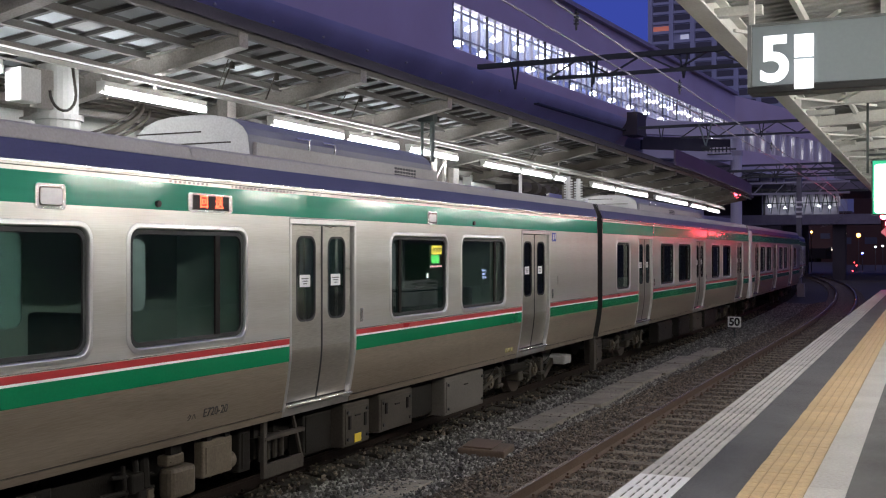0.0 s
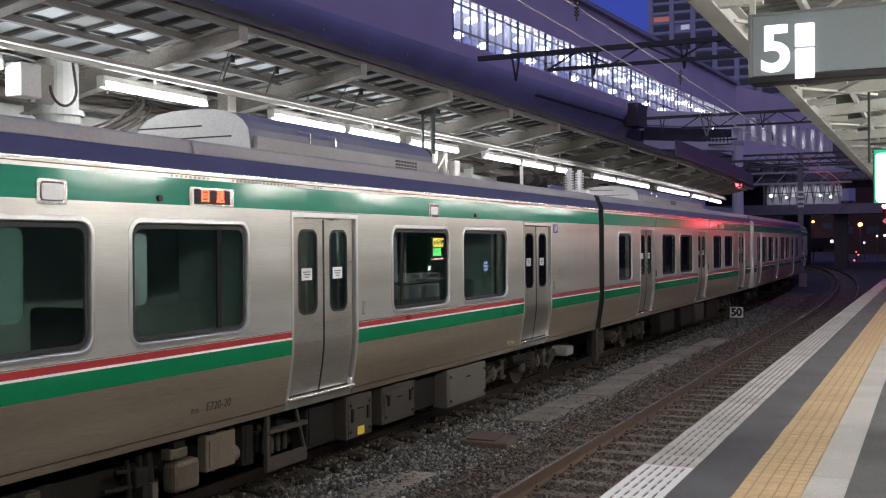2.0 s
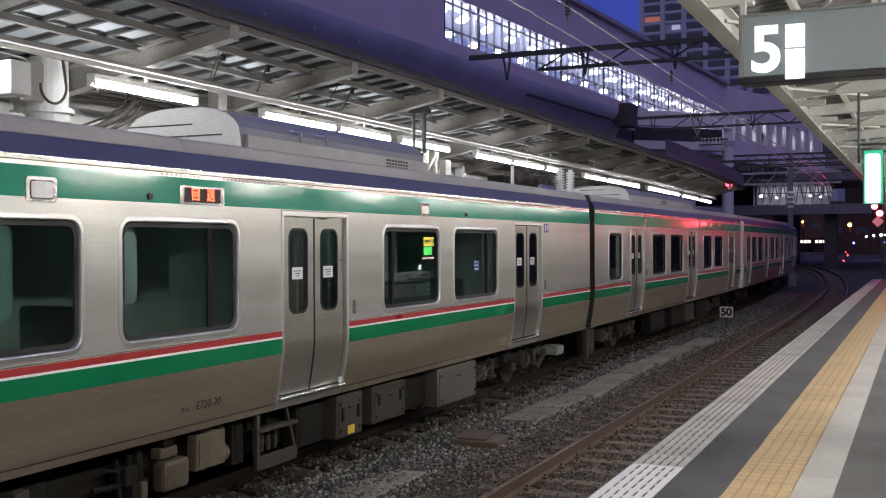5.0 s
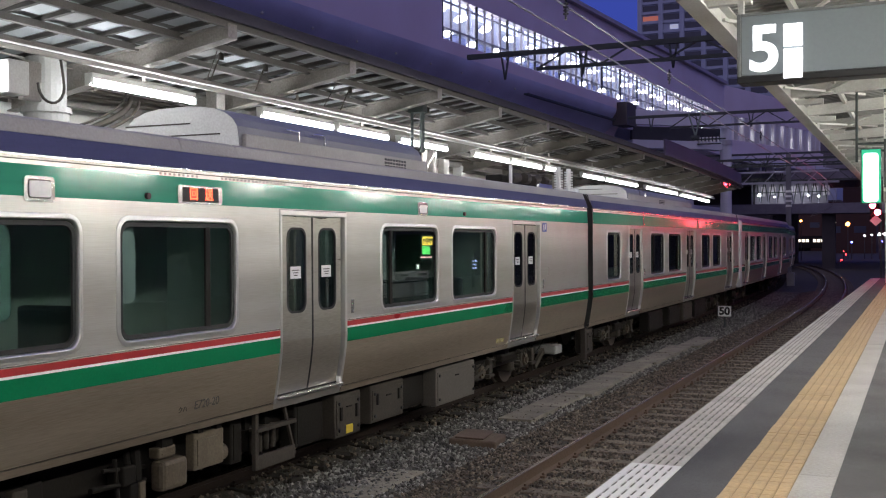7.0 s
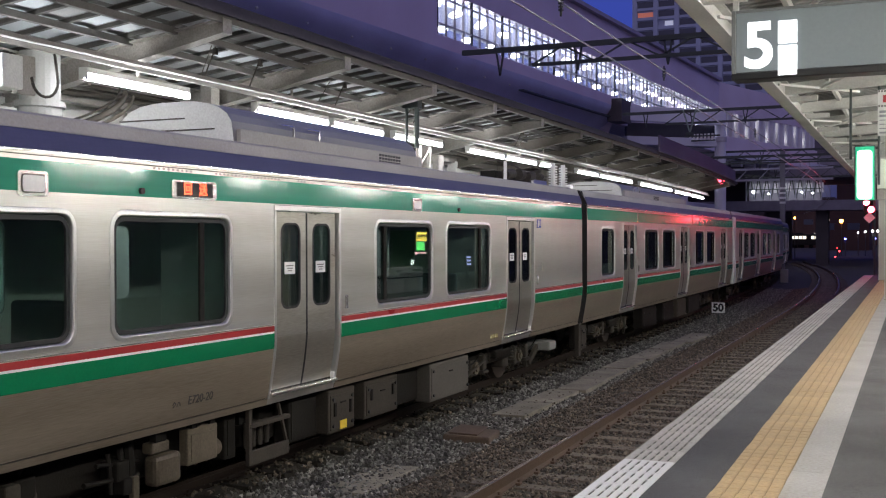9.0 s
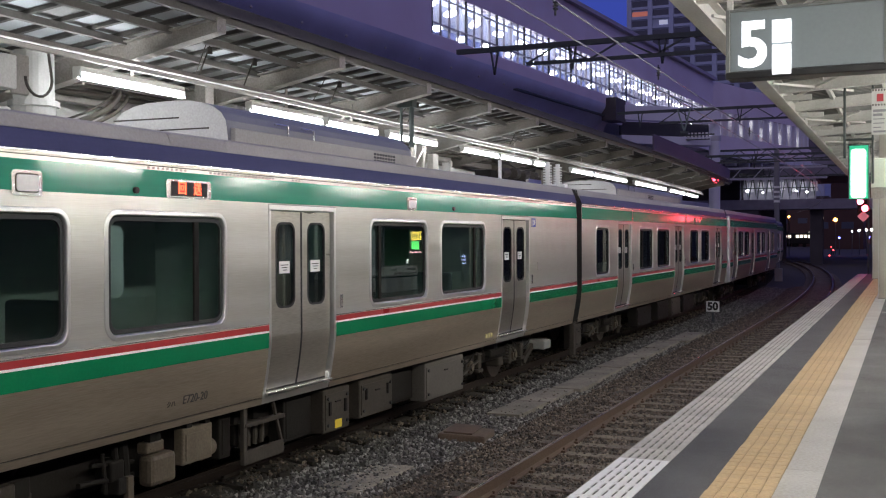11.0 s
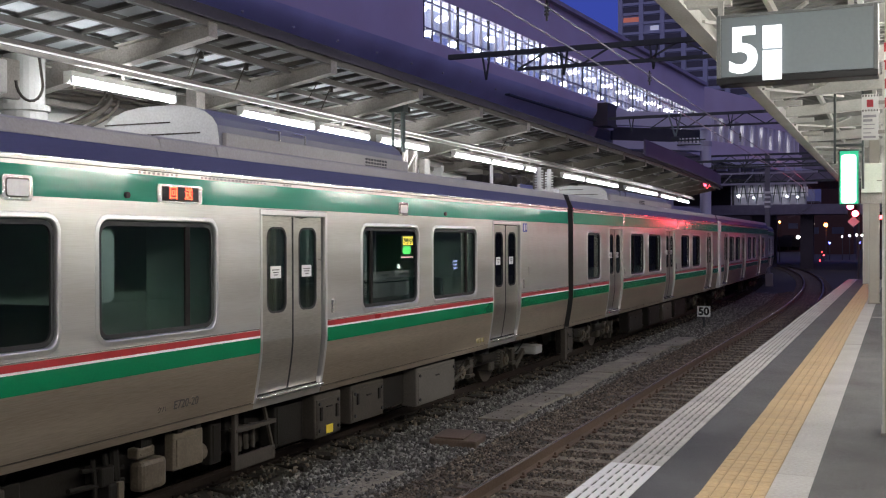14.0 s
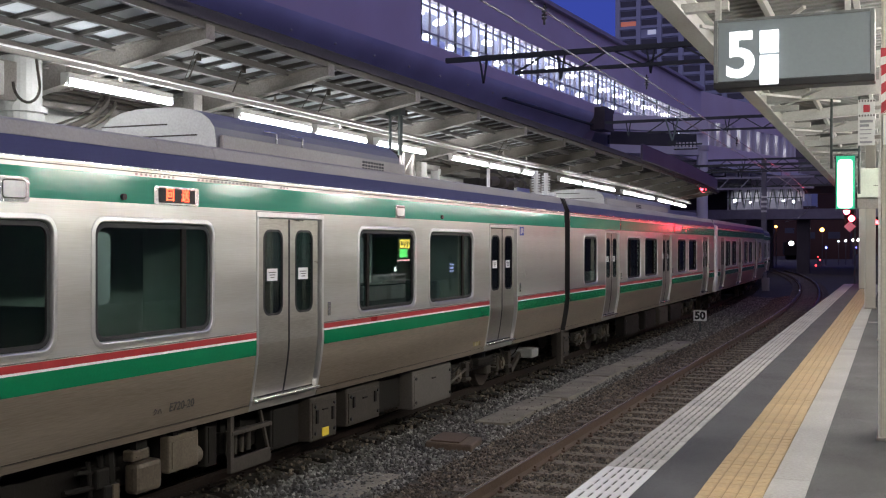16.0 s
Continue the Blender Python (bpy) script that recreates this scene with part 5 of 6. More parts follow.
# destination display, hatches and lamps on the side
led = part("destination_display", plate(bmesh.new(), HW - .01, HW + .016, rounded(7.83 - Y1, 8.50 - Y1, 2.905, 3.075, .03)), ALU, car1, "lit red dot-matrix destination display")
part("screen", boxes((HW + .016, HW + .022, 7.895 - Y1, 8.435 - Y1, 2.925, 3.055), bevel=.003), RUBBER, led)
text_mesh("lettering", "回   送", 0.125, pose(HW + .024, 8.165 - Y1, 2.99) @ FACE_E, LED_RED, led, label="red lit characters")
for ya, yb, za, zb in ((6.02, 6.33, 2.865, 3.06), (12.86, 13.16, 2.90, 3.075)):
    h = part("speaker_hatch", plate(bmesh.new(), HW - .012, HW + .018, rounded(ya - Y1, yb - Y1, za, zb, .035)), ALU, car1)
    part("rim_gap", plate(bmesh.new(), HW + .018, HW + .020, rounded(ya + .035 - Y1, yb - .035 - Y1, za + .025, zb - .025, .03)), UNDER_GREY, h)
    part("grille", plate(bmesh.new(), HW + .018, HW + .028, rounded(ya + .045 - Y1, yb - .045 - Y1, za + .035, zb - .035, .025)), CREAM, h)
for yy in (7.42, 14.45):
    bm = bmesh.new()
    rod(bm, (HW, yy - Y1, 2.955), (HW + .03, yy - Y1, 2.955), .028, 14)
    part("side_camera", bm, RUBBER, car1, "small black round side lamp")
bm = bmesh.new()
for k in range(40):
    if k % 23 not in (9, 10, 11, 12, 13):
        box(bm, HW - .02, HW - .004, 7.6 + .065 * k - Y1, 7.628 + .065 * k - Y1, 3.152, 3.172)
part("drip_slots", bm, mat("slot_shadow_grey", (.26, .25, .24), .6), car1)["kind"] = "stuff"
NUM = mat("number_grey", (.10, .09, .078), .6)
text_mesh("car_number", "E720-20", 0.115, pose(side_x(1.035) + .005, 8.33 - Y1, 1.04) @ Matrix.Rotation(radians(9), 4, "Y") @ FACE_E, NUM, car1, .003, "dark grey painted car number")
text_mesh("car_class", "クハ", 0.065, pose(side_x(1.02) + .005, 7.97 - Y1, 1.025) @ Matrix.Rotation(radians(9), 4, "Y") @ FACE_E, mat("number_faint", (.12, .105, .09), .6), car1, .003)
# wheelchair mark beside the last door
mk = part("accessible_mark", boxes((HW, HW + .004, 18.02 - Y1, 18.24 - Y1, 2.72, 2.87)), mat("mark_blue", (.03, .07, .42), .4), car1, "small blue pictogram panel")
part("mark_bars", boxes((HW + .004, HW + .006, 18.06 - Y1, 18.11 - Y1, 2.74, 2.85), (HW + .004, HW + .006, 18.15 - Y1, 18.20 - Y1, 2.76, 2.85)), PAPER, mk)
part("socket_cover", boxes((HW, HW + .02, 18.30 - Y1, 18.42 - Y1, 1.95, 2.10), bevel=.006), STEEL, car1)
for k in range(3):
    part("maker_plate", boxes((side_x(.97) + .002, side_x(.97) + .006, 15.92 + .12 * k - Y1, 16.0 + .12 * k - Y1, .93, 1.01)), mat("plate_yellow_worn", (.42, .36, .16), .6), car1)
# equipment under the floor
t = under_box(car1, "brake_unit", 7.80 - Y1, 8.05 - Y1, .588, .69, TANK, "beige brake valve box", 1.28, 1.16, False)
bm = bmesh.new()
box(bm, 1.14, 1.30, 7.835 - Y1, 8.21 - Y1, .28, .565, bevel=.045)
part("air_tank", bm, TANK, car1, "beige rounded tank")
under_box(car1, "battery_box", 8.295 - Y1, 8.765 - Y1, .388, .74, TANK, "beige equipment box", 1.30, 1.19, False)
bm = bmesh.new()
rod(bm, (1.2, 8.765 - Y1, .475), (1.2, 8.86 - Y1, .475), .085, 20)
rod(bm, (1.2, 8.86 - Y1, .475), (1.2, 8.90 - Y1, .475), .055, 20)
part("tank_end", bm, TANK, car1)
st = part("step_ladder", boxes((1.28, 1.33, 9.27 - Y1, 9.33 - Y1, .20, .80), (1.26, 1.34, 9.29 - Y1, 10.05 - Y1, .585, .63), (1.28, 1.32, 9.33 - Y1, 10.05 - Y1, .195, .345), bevel=.008), UNDER_GREY, car1, "grey metal crew step")
bm = bmesh.new()
bar(bm, (1.3, 9.86 - Y1, .78), (1.3, 10.06 - Y1, .24), .03, .03)
part("stay", bm, UNDER_GREY, st)
under_box(car1, "valve_frame", 9.40 - Y1, 9.95 - Y1, .36, .58, UNDER, "dark valve gear", 1.12, .96)
for k in range(4):
    part("pipe", rod(bmesh.new(), (1.16, 9.46 + .13 * k - Y1, .34), (1.16, 9.46 + .13 * k - Y1, .6), .03), UNDER_GREY, car1)
# hoses and cables sagging under the floor
for ya, yb, z, x in ((10.2, 11.0, .55, 1.05), (12.85, 13.8, .60, 1.0), (15.4, 16.3, .58, 1.1), (18.2, 19.3, .56, 1.05)):
    bm = tube([(x, ya + (yb - ya) * q / 8 - Y1, z + .14 - .20 * math.sin(math.pi * q / 8)) for q in range(9)], .012)
    part("hose", bm, UNDER, car1)
b1 = under_box(car1, "relay_box", 10.95 - Y1, 11.59 - Y1, .235, .75, UNDER_GREY, "grey equipment box with a yellow label")
part("yellow_label", boxes((1.312, 1.318, 11.20 - Y1, 11.36 - Y1, .27, .37)), YELLOW_LABEL, b1)
under_box(car1, "converter_box", 11.85 - Y1, 12.78 - Y1, .275, .75, UNDER_GREY, "grey equipment box")
under_box(car1, "inverter_box", 13.83 - Y1, 15.26 - Y1, .21, .75, mat("box_plain_grey", (.115, .105, .092), .6, 0, .2, 4, .1, dirt=(.07, .061, .052)), "large plain grey equipment box")
# dark filler block for the shade behind the underfloor boxes
part("equipment_behind", boxes((-.9, .95, 6.6 - Y1, 15.3 - Y1, .30, .79), bevel=.02), UNDER, car1)
for ya, yb, z, xo in ((10.30, 10.92, .24, 1.16), (12.84, 13.80, .26, 1.12), (9.02, 9.22, .30, 1.2)):
    under_box(car1, "shadowed_box", ya - Y1, yb - Y1, z, .76, UNDER, "dark set-back equipment box", xo, .96, False)
# latch strips on the two lidded boxes, and pipework beside the tank
for yy, za, zb in ((11.07, .44, .60), (11.45, .44, .60), (12.0, .50, .64), (12.6, .50, .64)):
    part("latch_strip", boxes((1.314, 1.334, yy - .025 - Y1, yy + .025 - Y1, za, zb), bevel=.006), UNDER, car1)
for k, (ya, za, yb, zb, r) in enumerate(((7.55, .70, 7.60, .36, .03), (7.40, .66, 7.44, .30, .022), (7.66, .72, 7.70, .34, .05), (7.25, .58, 7.8, .52, .02), (7.1, .44, 7.8, .40, .026), (9.12, .74, 9.13, .34, .045))):
    part("air_pipe", rod(bmesh.new(), (1.12, ya - Y1, za), (1.12, yb - Y1, zb), r), UNDER, car1)
part("valve_block", boxes((.98, 1.18, 7.45 - Y1, 7.62 - Y1, .40, .58), (.98, 1.2, 7.52 - Y1, 7.72 - Y1, .27, .42), bevel=.02), UNDER, car1)
part("leg_bracket", boxes((1.16, 1.22, 7.62 - Y1, 7.70 - Y1, .20, .42), bevel=.008), TANK, car1)
pl = part("snow_guard", boxes((.75, 1.25, 19.42 - Y1, 19.84 - Y1, .40, .57), bevel=.03), mat("junction_pale", (.30, .30, .285), .5, 0, .2, 5, .1), car1, "pale grey coupler-side junction box")
bm = bmesh.new()
bar(bm, (1.0, 18.9 - Y1, .22), (1.0, 19.4 - Y1, .48), .06, .10)
part("bracket", bm, UNDER_GREY, pl)

# car two and the second set beyond it
Y2 = 21.2
w2 = lambda *rows: [(a - Y2, b - Y2, s - Y2 if s else 0) for a, b, s in rows]
car2 = train_car("stainless commuter train car coupled behind the first", Y2, 19.1,
                 w2((22.28, 23.40, 0), (26.30, 27.85, 26.7), (28.35, 30.02, 29.6), (33.02, 34.5, 33.4), (34.95, 36.5, 36.1)),
                 [(24.20 - Y2, 25.45 - Y2), (30.75 - Y2, 32.02 - Y2), (37.75 - Y2, 39.0 - Y2)])
roof_unit(car2, 5.5, 13.5, 3.98)
bogie(car2, 3.4)
bogie(car2, 15.6)
for a, b, m in ((.1, .55, UNDER_GREY), (5.6, 7.2, UNDER), (8.0, 9.4, UNDER), (9.9, 11.2, UNDER_GREY), (11.6, 13.4, UNDER)):
    under_box(car2, "equipment_box", a, b, .24, .74, m, "grimy equipment box")
for yy in (4.3, 11.2):
    part("rain_pipe", boxes((HW, HW + .02, yy, yy + .06, 2.92, 3.2), bevel=.006), ALU, car2)
car3 = train_car("stainless commuter train car with a cab end", 40.55, 19.4,
                 [(3.0, 4.6, 0), (5.0, 6.7, 0), (9.6, 11.2, 0), (11.6, 13.2, 0), (16.2, 17.6, 0)], [(1.5, 2.8), (7.4, 8.7), (14.2, 15.5)], turn=1.0, x=TX, cab=True, papers=False)
bogie(car3, 3.2)
bogie(car3, 15.8)
part("front_corner", boxes((1.30, HW + .03, -.10, .45, .82, 3.3), bevel=.06), mat("cab_white", (.75, .74, .73), .4), car3, "pale cab corner pillar")
car4 = copy_thing(car3, pose(TX - .85, 60.4, 0, 0, 0, 3.6))
# gangway, jumper insulators and couplers between the cars
gw = thing("gangway_bellows", "dark grey folded gangway bellows between the coupled cars", "gangway", at=(TX, 20.85, 0))
bm = bmesh.new()
for k in range(4):
    box(bm, -.6, .6, .01 + .085 * k, .075 + .085 * k, .95, 3.1, bevel=.015)
part("bellows", bm, RUBBER, gw)
part("coupler", boxes((-.15, .15, -.1, .45, .70, .92), bevel=.03), UNDER, gw)
part("end_column", boxes((1.26, 1.36, .15, .30, .14, .80), bevel=.01), UNDER_GREY, gw)
# dark strip put in for the shade of the gap
part("end_seal", boxes((.95, 1.05, .02, .34, .85, 3.3), bevel=.01), UNDER, gw)
for yy in (19.8 - Y1, 20.45 - Y1):
    bm = bmesh.new()
    for k in range(8):
        rod(bm, (1.2, yy, 3.55 + .05 * k), (1.2, yy, 3.572 + .05 * k), .085, 14)
    rod(bm, (1.2, yy, 3.5), (1.2, yy, 3.98), .045, 10)
    part("insulator", bm, PAPER, car1, "white ribbed insulator on the roof")
# switchgear beside the insulators
for ya, yb, za, zb, r in ((16.6, 17.0, 3.66, 3.70, .09), (17.3, 17.5, 3.70, 3.70, .10), (17.8, 18.1, 3.68, 3.72, .085), (18.4, 18.6, 3.72, 3.72, .07)):
    part("switch_drum", rod(bmesh.new(), (.95, ya - Y1 + 1.2, za), (.95, yb - Y1 + 1.2, zb), r, 12), UNDER_GREY, car1)
part("roof_equipment", boxes((.6, .9, 17.5 - Y1, 19.4 - Y1, 3.55, 3.72), bevel=.02), UNDER, car1)
part("busbar", tube([(1.0, 17.6 - Y1 + .3 * q, 3.80 + .05 * math.sin(q * 1.1)) for q in range(8)], .015), UNDER_GREY, car1)
part("cable_post", rod(bmesh.new(), (1.15, 17.3 - Y1, 3.52), (1.15, 17.3 - Y1, 3.86), .03, 10), PAPER, car1)
part("end_cover", boxes((.95, 1.3, 20.62 - Y1, 20.82 - Y1, 3.50, 3.60), bevel=.02), PAPER, car1)

# ---- the opposite platform and its canopy ----
EAVE_X, EAVE_Z = -8.4, 5.57
INNER_X, INNER_Z = -12.4, 5.06
fp = tagged(part("platform_opposite", sweep(bmesh.new(), [(-9.15, -.3), (-9.15, .95), (-16.5, .95), (-16.5, -.3)], curved(0, 0, -12, 70)), ASPHALT), "asphalt island platform behind the parked train", "platform", kind="structure")


def deck_z(x):
    return EAVE_Z + (x - EAVE_X) * (EAVE_Z - INNER_Z) / (EAVE_X - INNER_X)


far_canopy = thing("platform_canopy_opposite", "old butterfly canopy of dark sheet on grey steel brackets", "canopy", kind="structure")
# ceiling of the canopy: sheet, ribs and pale translucent panels in one mesh
YA, YB = -6.0, 62.0
bm = bmesh.new()


def slab(bm, xa, xb, ya, yb, dz, th, idx):
    n0 = len(bm.faces)
    ps = [(xa, ya), (xb, ya), (xb, yb), (xa, yb)]
    lo = [bm.verts.new((x + bend(y), y, deck_z(x) + dz)) for x, y in ps]
    hi = [bm.verts.new((x + bend(y), y, deck_z(x) + dz + th)) for x, y in ps]
    fs = [bm.faces.new(lo), bm.faces.new(hi[::-1])]
    for i in range(4):
        j = (i + 1) % 4
        fs.append(bm.faces.new((lo[i], hi[i], hi[j], lo[j])))
    for f in fs:
        f.material_index = idx


y = YA
while y < YB:
    slab(bm, INNER_X, EAVE_X, y, y + 2, .03, .03, 0)
    y += 2
rows = ((-8.62, -9.22), (-9.34, -9.98), (-10.12, -10.85), (-11.0, -11.8))
y, k = YA, 0
while y < YB - 1:
    for r, (xa, xb) in enumerate(rows):
        lit = random.random() < (.80 if y < 22 else .35) * (1, 1, .75, .6)[r]
        slab(bm, xb, xa, y + .05, y + .47, .018, .006, 1 if lit else 2)
    slab(bm, INNER_X, EAVE_X + .05, y - .035, y + .035, -.03, .055, 3)
    y += .56
tagged(part("ceiling_opposite", bm, [DECK, SKYLIGHT, mat("canopy_sheet_grey", (.22, .22, .215), .7, 0, .25, 3, .1), mat("canopy_rib_dark", (.07, .065, .06), .7)]), "dark corrugated canopy sheet with rows of pale translucent panels", "ceiling", kind="structure")
for x in (-8.5, -9.28, -10.05, -10.92, -11.9):
    part("purlin", sweep(bmesh.new(), [(-.04, -.09), (.04, -.09), (.04, .0), (-.04, .0)], [(px, py, deck_z(x) - .03) for px, py, _ in curved(x, 0, YA, YB)], True), mat("purlin_dark_paint", (.15, .14, .13), .65, 0, .25, 4, .1), far_canopy)
part("fascia", sweep(bmesh.new(), [(-.02, -.09), (.03, -.09), (.03, .06), (-.02, .06)], curved(EAVE_X + .03, EAVE_Z + .03, YA, YB), True), DARK, far_canopy)
part("gutter_board", sweep(bmesh.new(), [(-.02, -.02), (.05, -.02), (.05, .55), (-.02, .55)], curved(EAVE_X + .09, EAVE_Z + .05, 38, 60), True), mat("gutter_board_violet", (.15, .13, .17), .7, 0, .25, 2, .1), far_canopy, "dark violet gutter board")
part("valley_girder", sweep(bmesh.new(), [(-.10, -.35), (.10, -.35), (.10, .02), (-.10, .02)], curved(INNER_X + .1, INNER_Z, YA, YB), True), BEAM, far_canopy)
# brackets
bmk = bmesh.new()
pts = [(INNER_X, deck_z(INNER_X) - .10), (INNER_X, deck_z(INNER_X) - .52), (EAVE_X - .05, deck_z(EAVE_X) - .26), (EAVE_X - .05, deck_z(EAVE_X) - .10)]


prism(bmk, pts, -.015, .015)
prism(bmk, [(INNER_X, pts[1][1] - .02), (INNER_X, pts[1][1]), (pts[2][0], pts[2][1]), (pts[2][0], pts[2][1] - .02)], -.10, .10)
prism(bmk, [(INNER_X, pts[0][1] - .0), (INNER_X, pts[0][1] + .02), (pts[3][0], pts[3][1] + .02), (pts[3][0], pts[3][1])], -.10, .10)
box(bmk, EAVE_X - .06, EAVE_X - .04, -.10, .10, pts[2][1] - .02, pts[3][1] + .02)
for k in range(4):
    for dx in (0, .12):
        rod(bmk, (-10.9 + dx, -.03, deck_z(-10.9) - .17 - .06 * k), (-10.9 + dx, .03, deck_z(-10.9) - .17 - .06 * k), .018, 6)
first = part("bracket", bmk, BEAM, far_canopy, "tapered riveted steel bracket")
BEAM_BROWN = mat("canopy_bracket_brown", (.15, .135, .115), .7, 0, .35, 6, .2, dirt=(.09, .075, .06))
old = None


def bmesh_of(ob):
    bm = bmesh.new()
    bm.from_mesh(ob.data)
    return bm


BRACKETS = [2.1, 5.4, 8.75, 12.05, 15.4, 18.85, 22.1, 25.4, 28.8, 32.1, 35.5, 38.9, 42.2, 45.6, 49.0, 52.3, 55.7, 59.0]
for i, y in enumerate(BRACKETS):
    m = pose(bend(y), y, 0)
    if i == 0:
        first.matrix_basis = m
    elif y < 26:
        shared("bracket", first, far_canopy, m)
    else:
        o = old or part("bracket", first.data and bmesh_of(first), BEAM_BROWN, far_canopy, "dark brown steel bracket")
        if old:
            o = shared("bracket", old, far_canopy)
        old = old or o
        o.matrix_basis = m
# hangers and diagonal ties
for y in (13.4, 14.6, 17.4, 20.8, 27.2):
    bm = bmesh.new()
    rod(bm, (-9.6, y, deck_z(-9.6)), (-9.9, y + .1, 4.95), .012)
    rod(bm, (-9.6, y, deck_z(-9.6) - .02), (-9.6, y, deck_z(-9.6) - .12), .04, 10)
    part("hanger_rod", bm, UNDER_GREY, far_canopy)
bm = bmesh.new()
rod(bm, (-9.15, 19.55, 5.5), (-9.15, 19.55, 4.35), .05, 10)
rod(bm, (-9.35, 19.5, 5.5), (-9.35, 19.5, 4.35), .03, 10)
box(bm, -9.42, -9.08, 19.45, 19.65, 5.15, 5.5)
part("drop_pipe", bm, DARKSTEEL, far_canopy)
# columns and the other wing
for y in BRACKETS[0::2]:
    x = INNER_X + .1 + bend(y)
    c = part("column", boxes((x - .14, x + .14, y - .14, y + .14, .95, INNER_Z - .3), bevel=.02), BEAM_W, far_canopy)
bm = bmesh.new()
for ya in range(-6, 62, 4):
    x = bend(ya)
    quad(bm, (INNER_X + x, ya, INNER_Z), (INNER_X + x, ya + 4, INNER_Z), (-16.4 + x, ya + 4, 5.62), (-16.4 + x, ya, 5.62))
tagged(part("ceiling_opposite_wing", bm, DECK_W), "pale sheet of the canopy's other wing", "ceiling", kind="structure")
for i, y in enumerate(BRACKETS):
    bm = bmesh.new()
    bar(bm, (INNER_X + bend(y), y, INNER_Z - .25), (-16.3 + bend(y), y, 5.45), .12, .30)
    part("wing_bracket", bm, BEAM, far_canopy)
# things of the platform seen over the train's roof
for y, wd, zt, lab in ((23.55, .55, 4.75, "white painted post with bracket"), (33.3, .45, 4.7, "white painted post"), (14.9, .30, 5.1, "white painted post")):
    p = thing("equipment_post", lab + " on the opposite platform", "post")
    part("post", boxes((-10.9, -10.68, y - .12, y + .12, .95, zt), bevel=.015), BEAM, p)
    part("box", boxes((-10.66, -10.5, y + wd * .2, y + wd * .8, 3.9, 4.55), bevel=.01), BEAM, p)
lat = thing("lattice_post", "slim white lattice post on the opposite platform", "post")
bm = bmesh.new()
for dy in (0, .5):
    for dx in (0, .3):
        bar(bm, (-10.4 + dx, 21.75 + dy, .95), (-10.4 + dx, 21.75 + dy, 4.6), .05, .05)
for k in range(9):
    za = .95 + .4 * k
    bar(bm, (-10.1, 21.75 + .5 * (k % 2), za), (-10.1, 21.75 + .5 * ((k + 1) % 2), za + .4), .03, .03)
part("lattice", bm, BEAM, lat)
duct = thing("air_duct", "pale grey upright duct with a flange on the opposite platform", "duct")
bm = bmesh.new()
rod(bm, (-11.0, 11.3, .95), (-11.0, 11.3, 4.34), .30, 22)
rod(bm, (-11.0, 11.3, 4.42), (-11.0, 11.3, 5.1), .27, 22)
DUCT = mat("duct_grey_paint", (.27, .265, .25), .6, 0, .2, 4, .1)
part("pipe", bm, DUCT, duct)
part("flange", rod(bmesh.new(), (-11.0, 11.3, 4.34), (-11.0, 11.3, 4.42), .34, 22), DUCT, duct)
for x, dz, r in ((-11.05, 0, .055), (-10.9, -.07, .03), (-11.15, .08, .02)):
    part("cable_bend", tube([(x, 11.55 + 1.55 * math.sin(math.pi / 2 * k / 10), 4.05 + dz + .72 * (1 - math.cos(math.pi / 2 * k / 10)) ** .6) for k in range(11)], r), UNDER_GREY, duct, "dark bent pipe")
kiosk = thing("platform_shelter", "low white platform shelter behind the train", "shelter")
part("body", boxes((-15.5, -12.9, 9.5, 20.0, .95, 4.86), bevel=.05), BEAM_W, kiosk)
part("roof_rim", boxes((-15.6, -12.8, 9.4, 20.1, 4.86, 4.94), bevel=.03), BEAM, kiosk)
kiosk2 = thing("platform_shelter", "low white platform shelter further along", "shelter")
part("body", boxes((-15.5, -13.2, 26.0, 36.0, .95, 4.75), bevel=.05), BEAM_W, kiosk2)
part("roof_rim", boxes((-15.6, -13.1, 25.9, 36.1, 4.75, 4.83), bevel=.03), BEAM, kiosk2)

# light trough with its fluorescent fittings
trough = thing("lighting_trough", "long pale metal lighting trough hung below the canopy", "lighting trough")
part("tray", sweep(bmesh.new(), [(-.06, 0), (.05, 0), (.05, .05), (.03, .05), (.03, .012), (-.06, .012)], curved(-9.8, 4.93, 3, 60), True), BEAM, trough)
part("conduit", sweep(bmesh.new(), [(-.03, 0), (.03, 0), (.03, .05), (-.03, .05)], curved(-9.72, 4.83, 3, 60), True), mat("conduit_cream", (.62, .60, .54), .5), trough)
bm = bmesh.new()
for y in BRACKETS:
    bar(bm, (-9.85 + bend(y), y + .1, 4.94), (-9.95 + bend(y), y + .1, deck_z(-9.95) - .2), .03, .03)
part("drop_strap", bm, UNDER_GREY, trough)
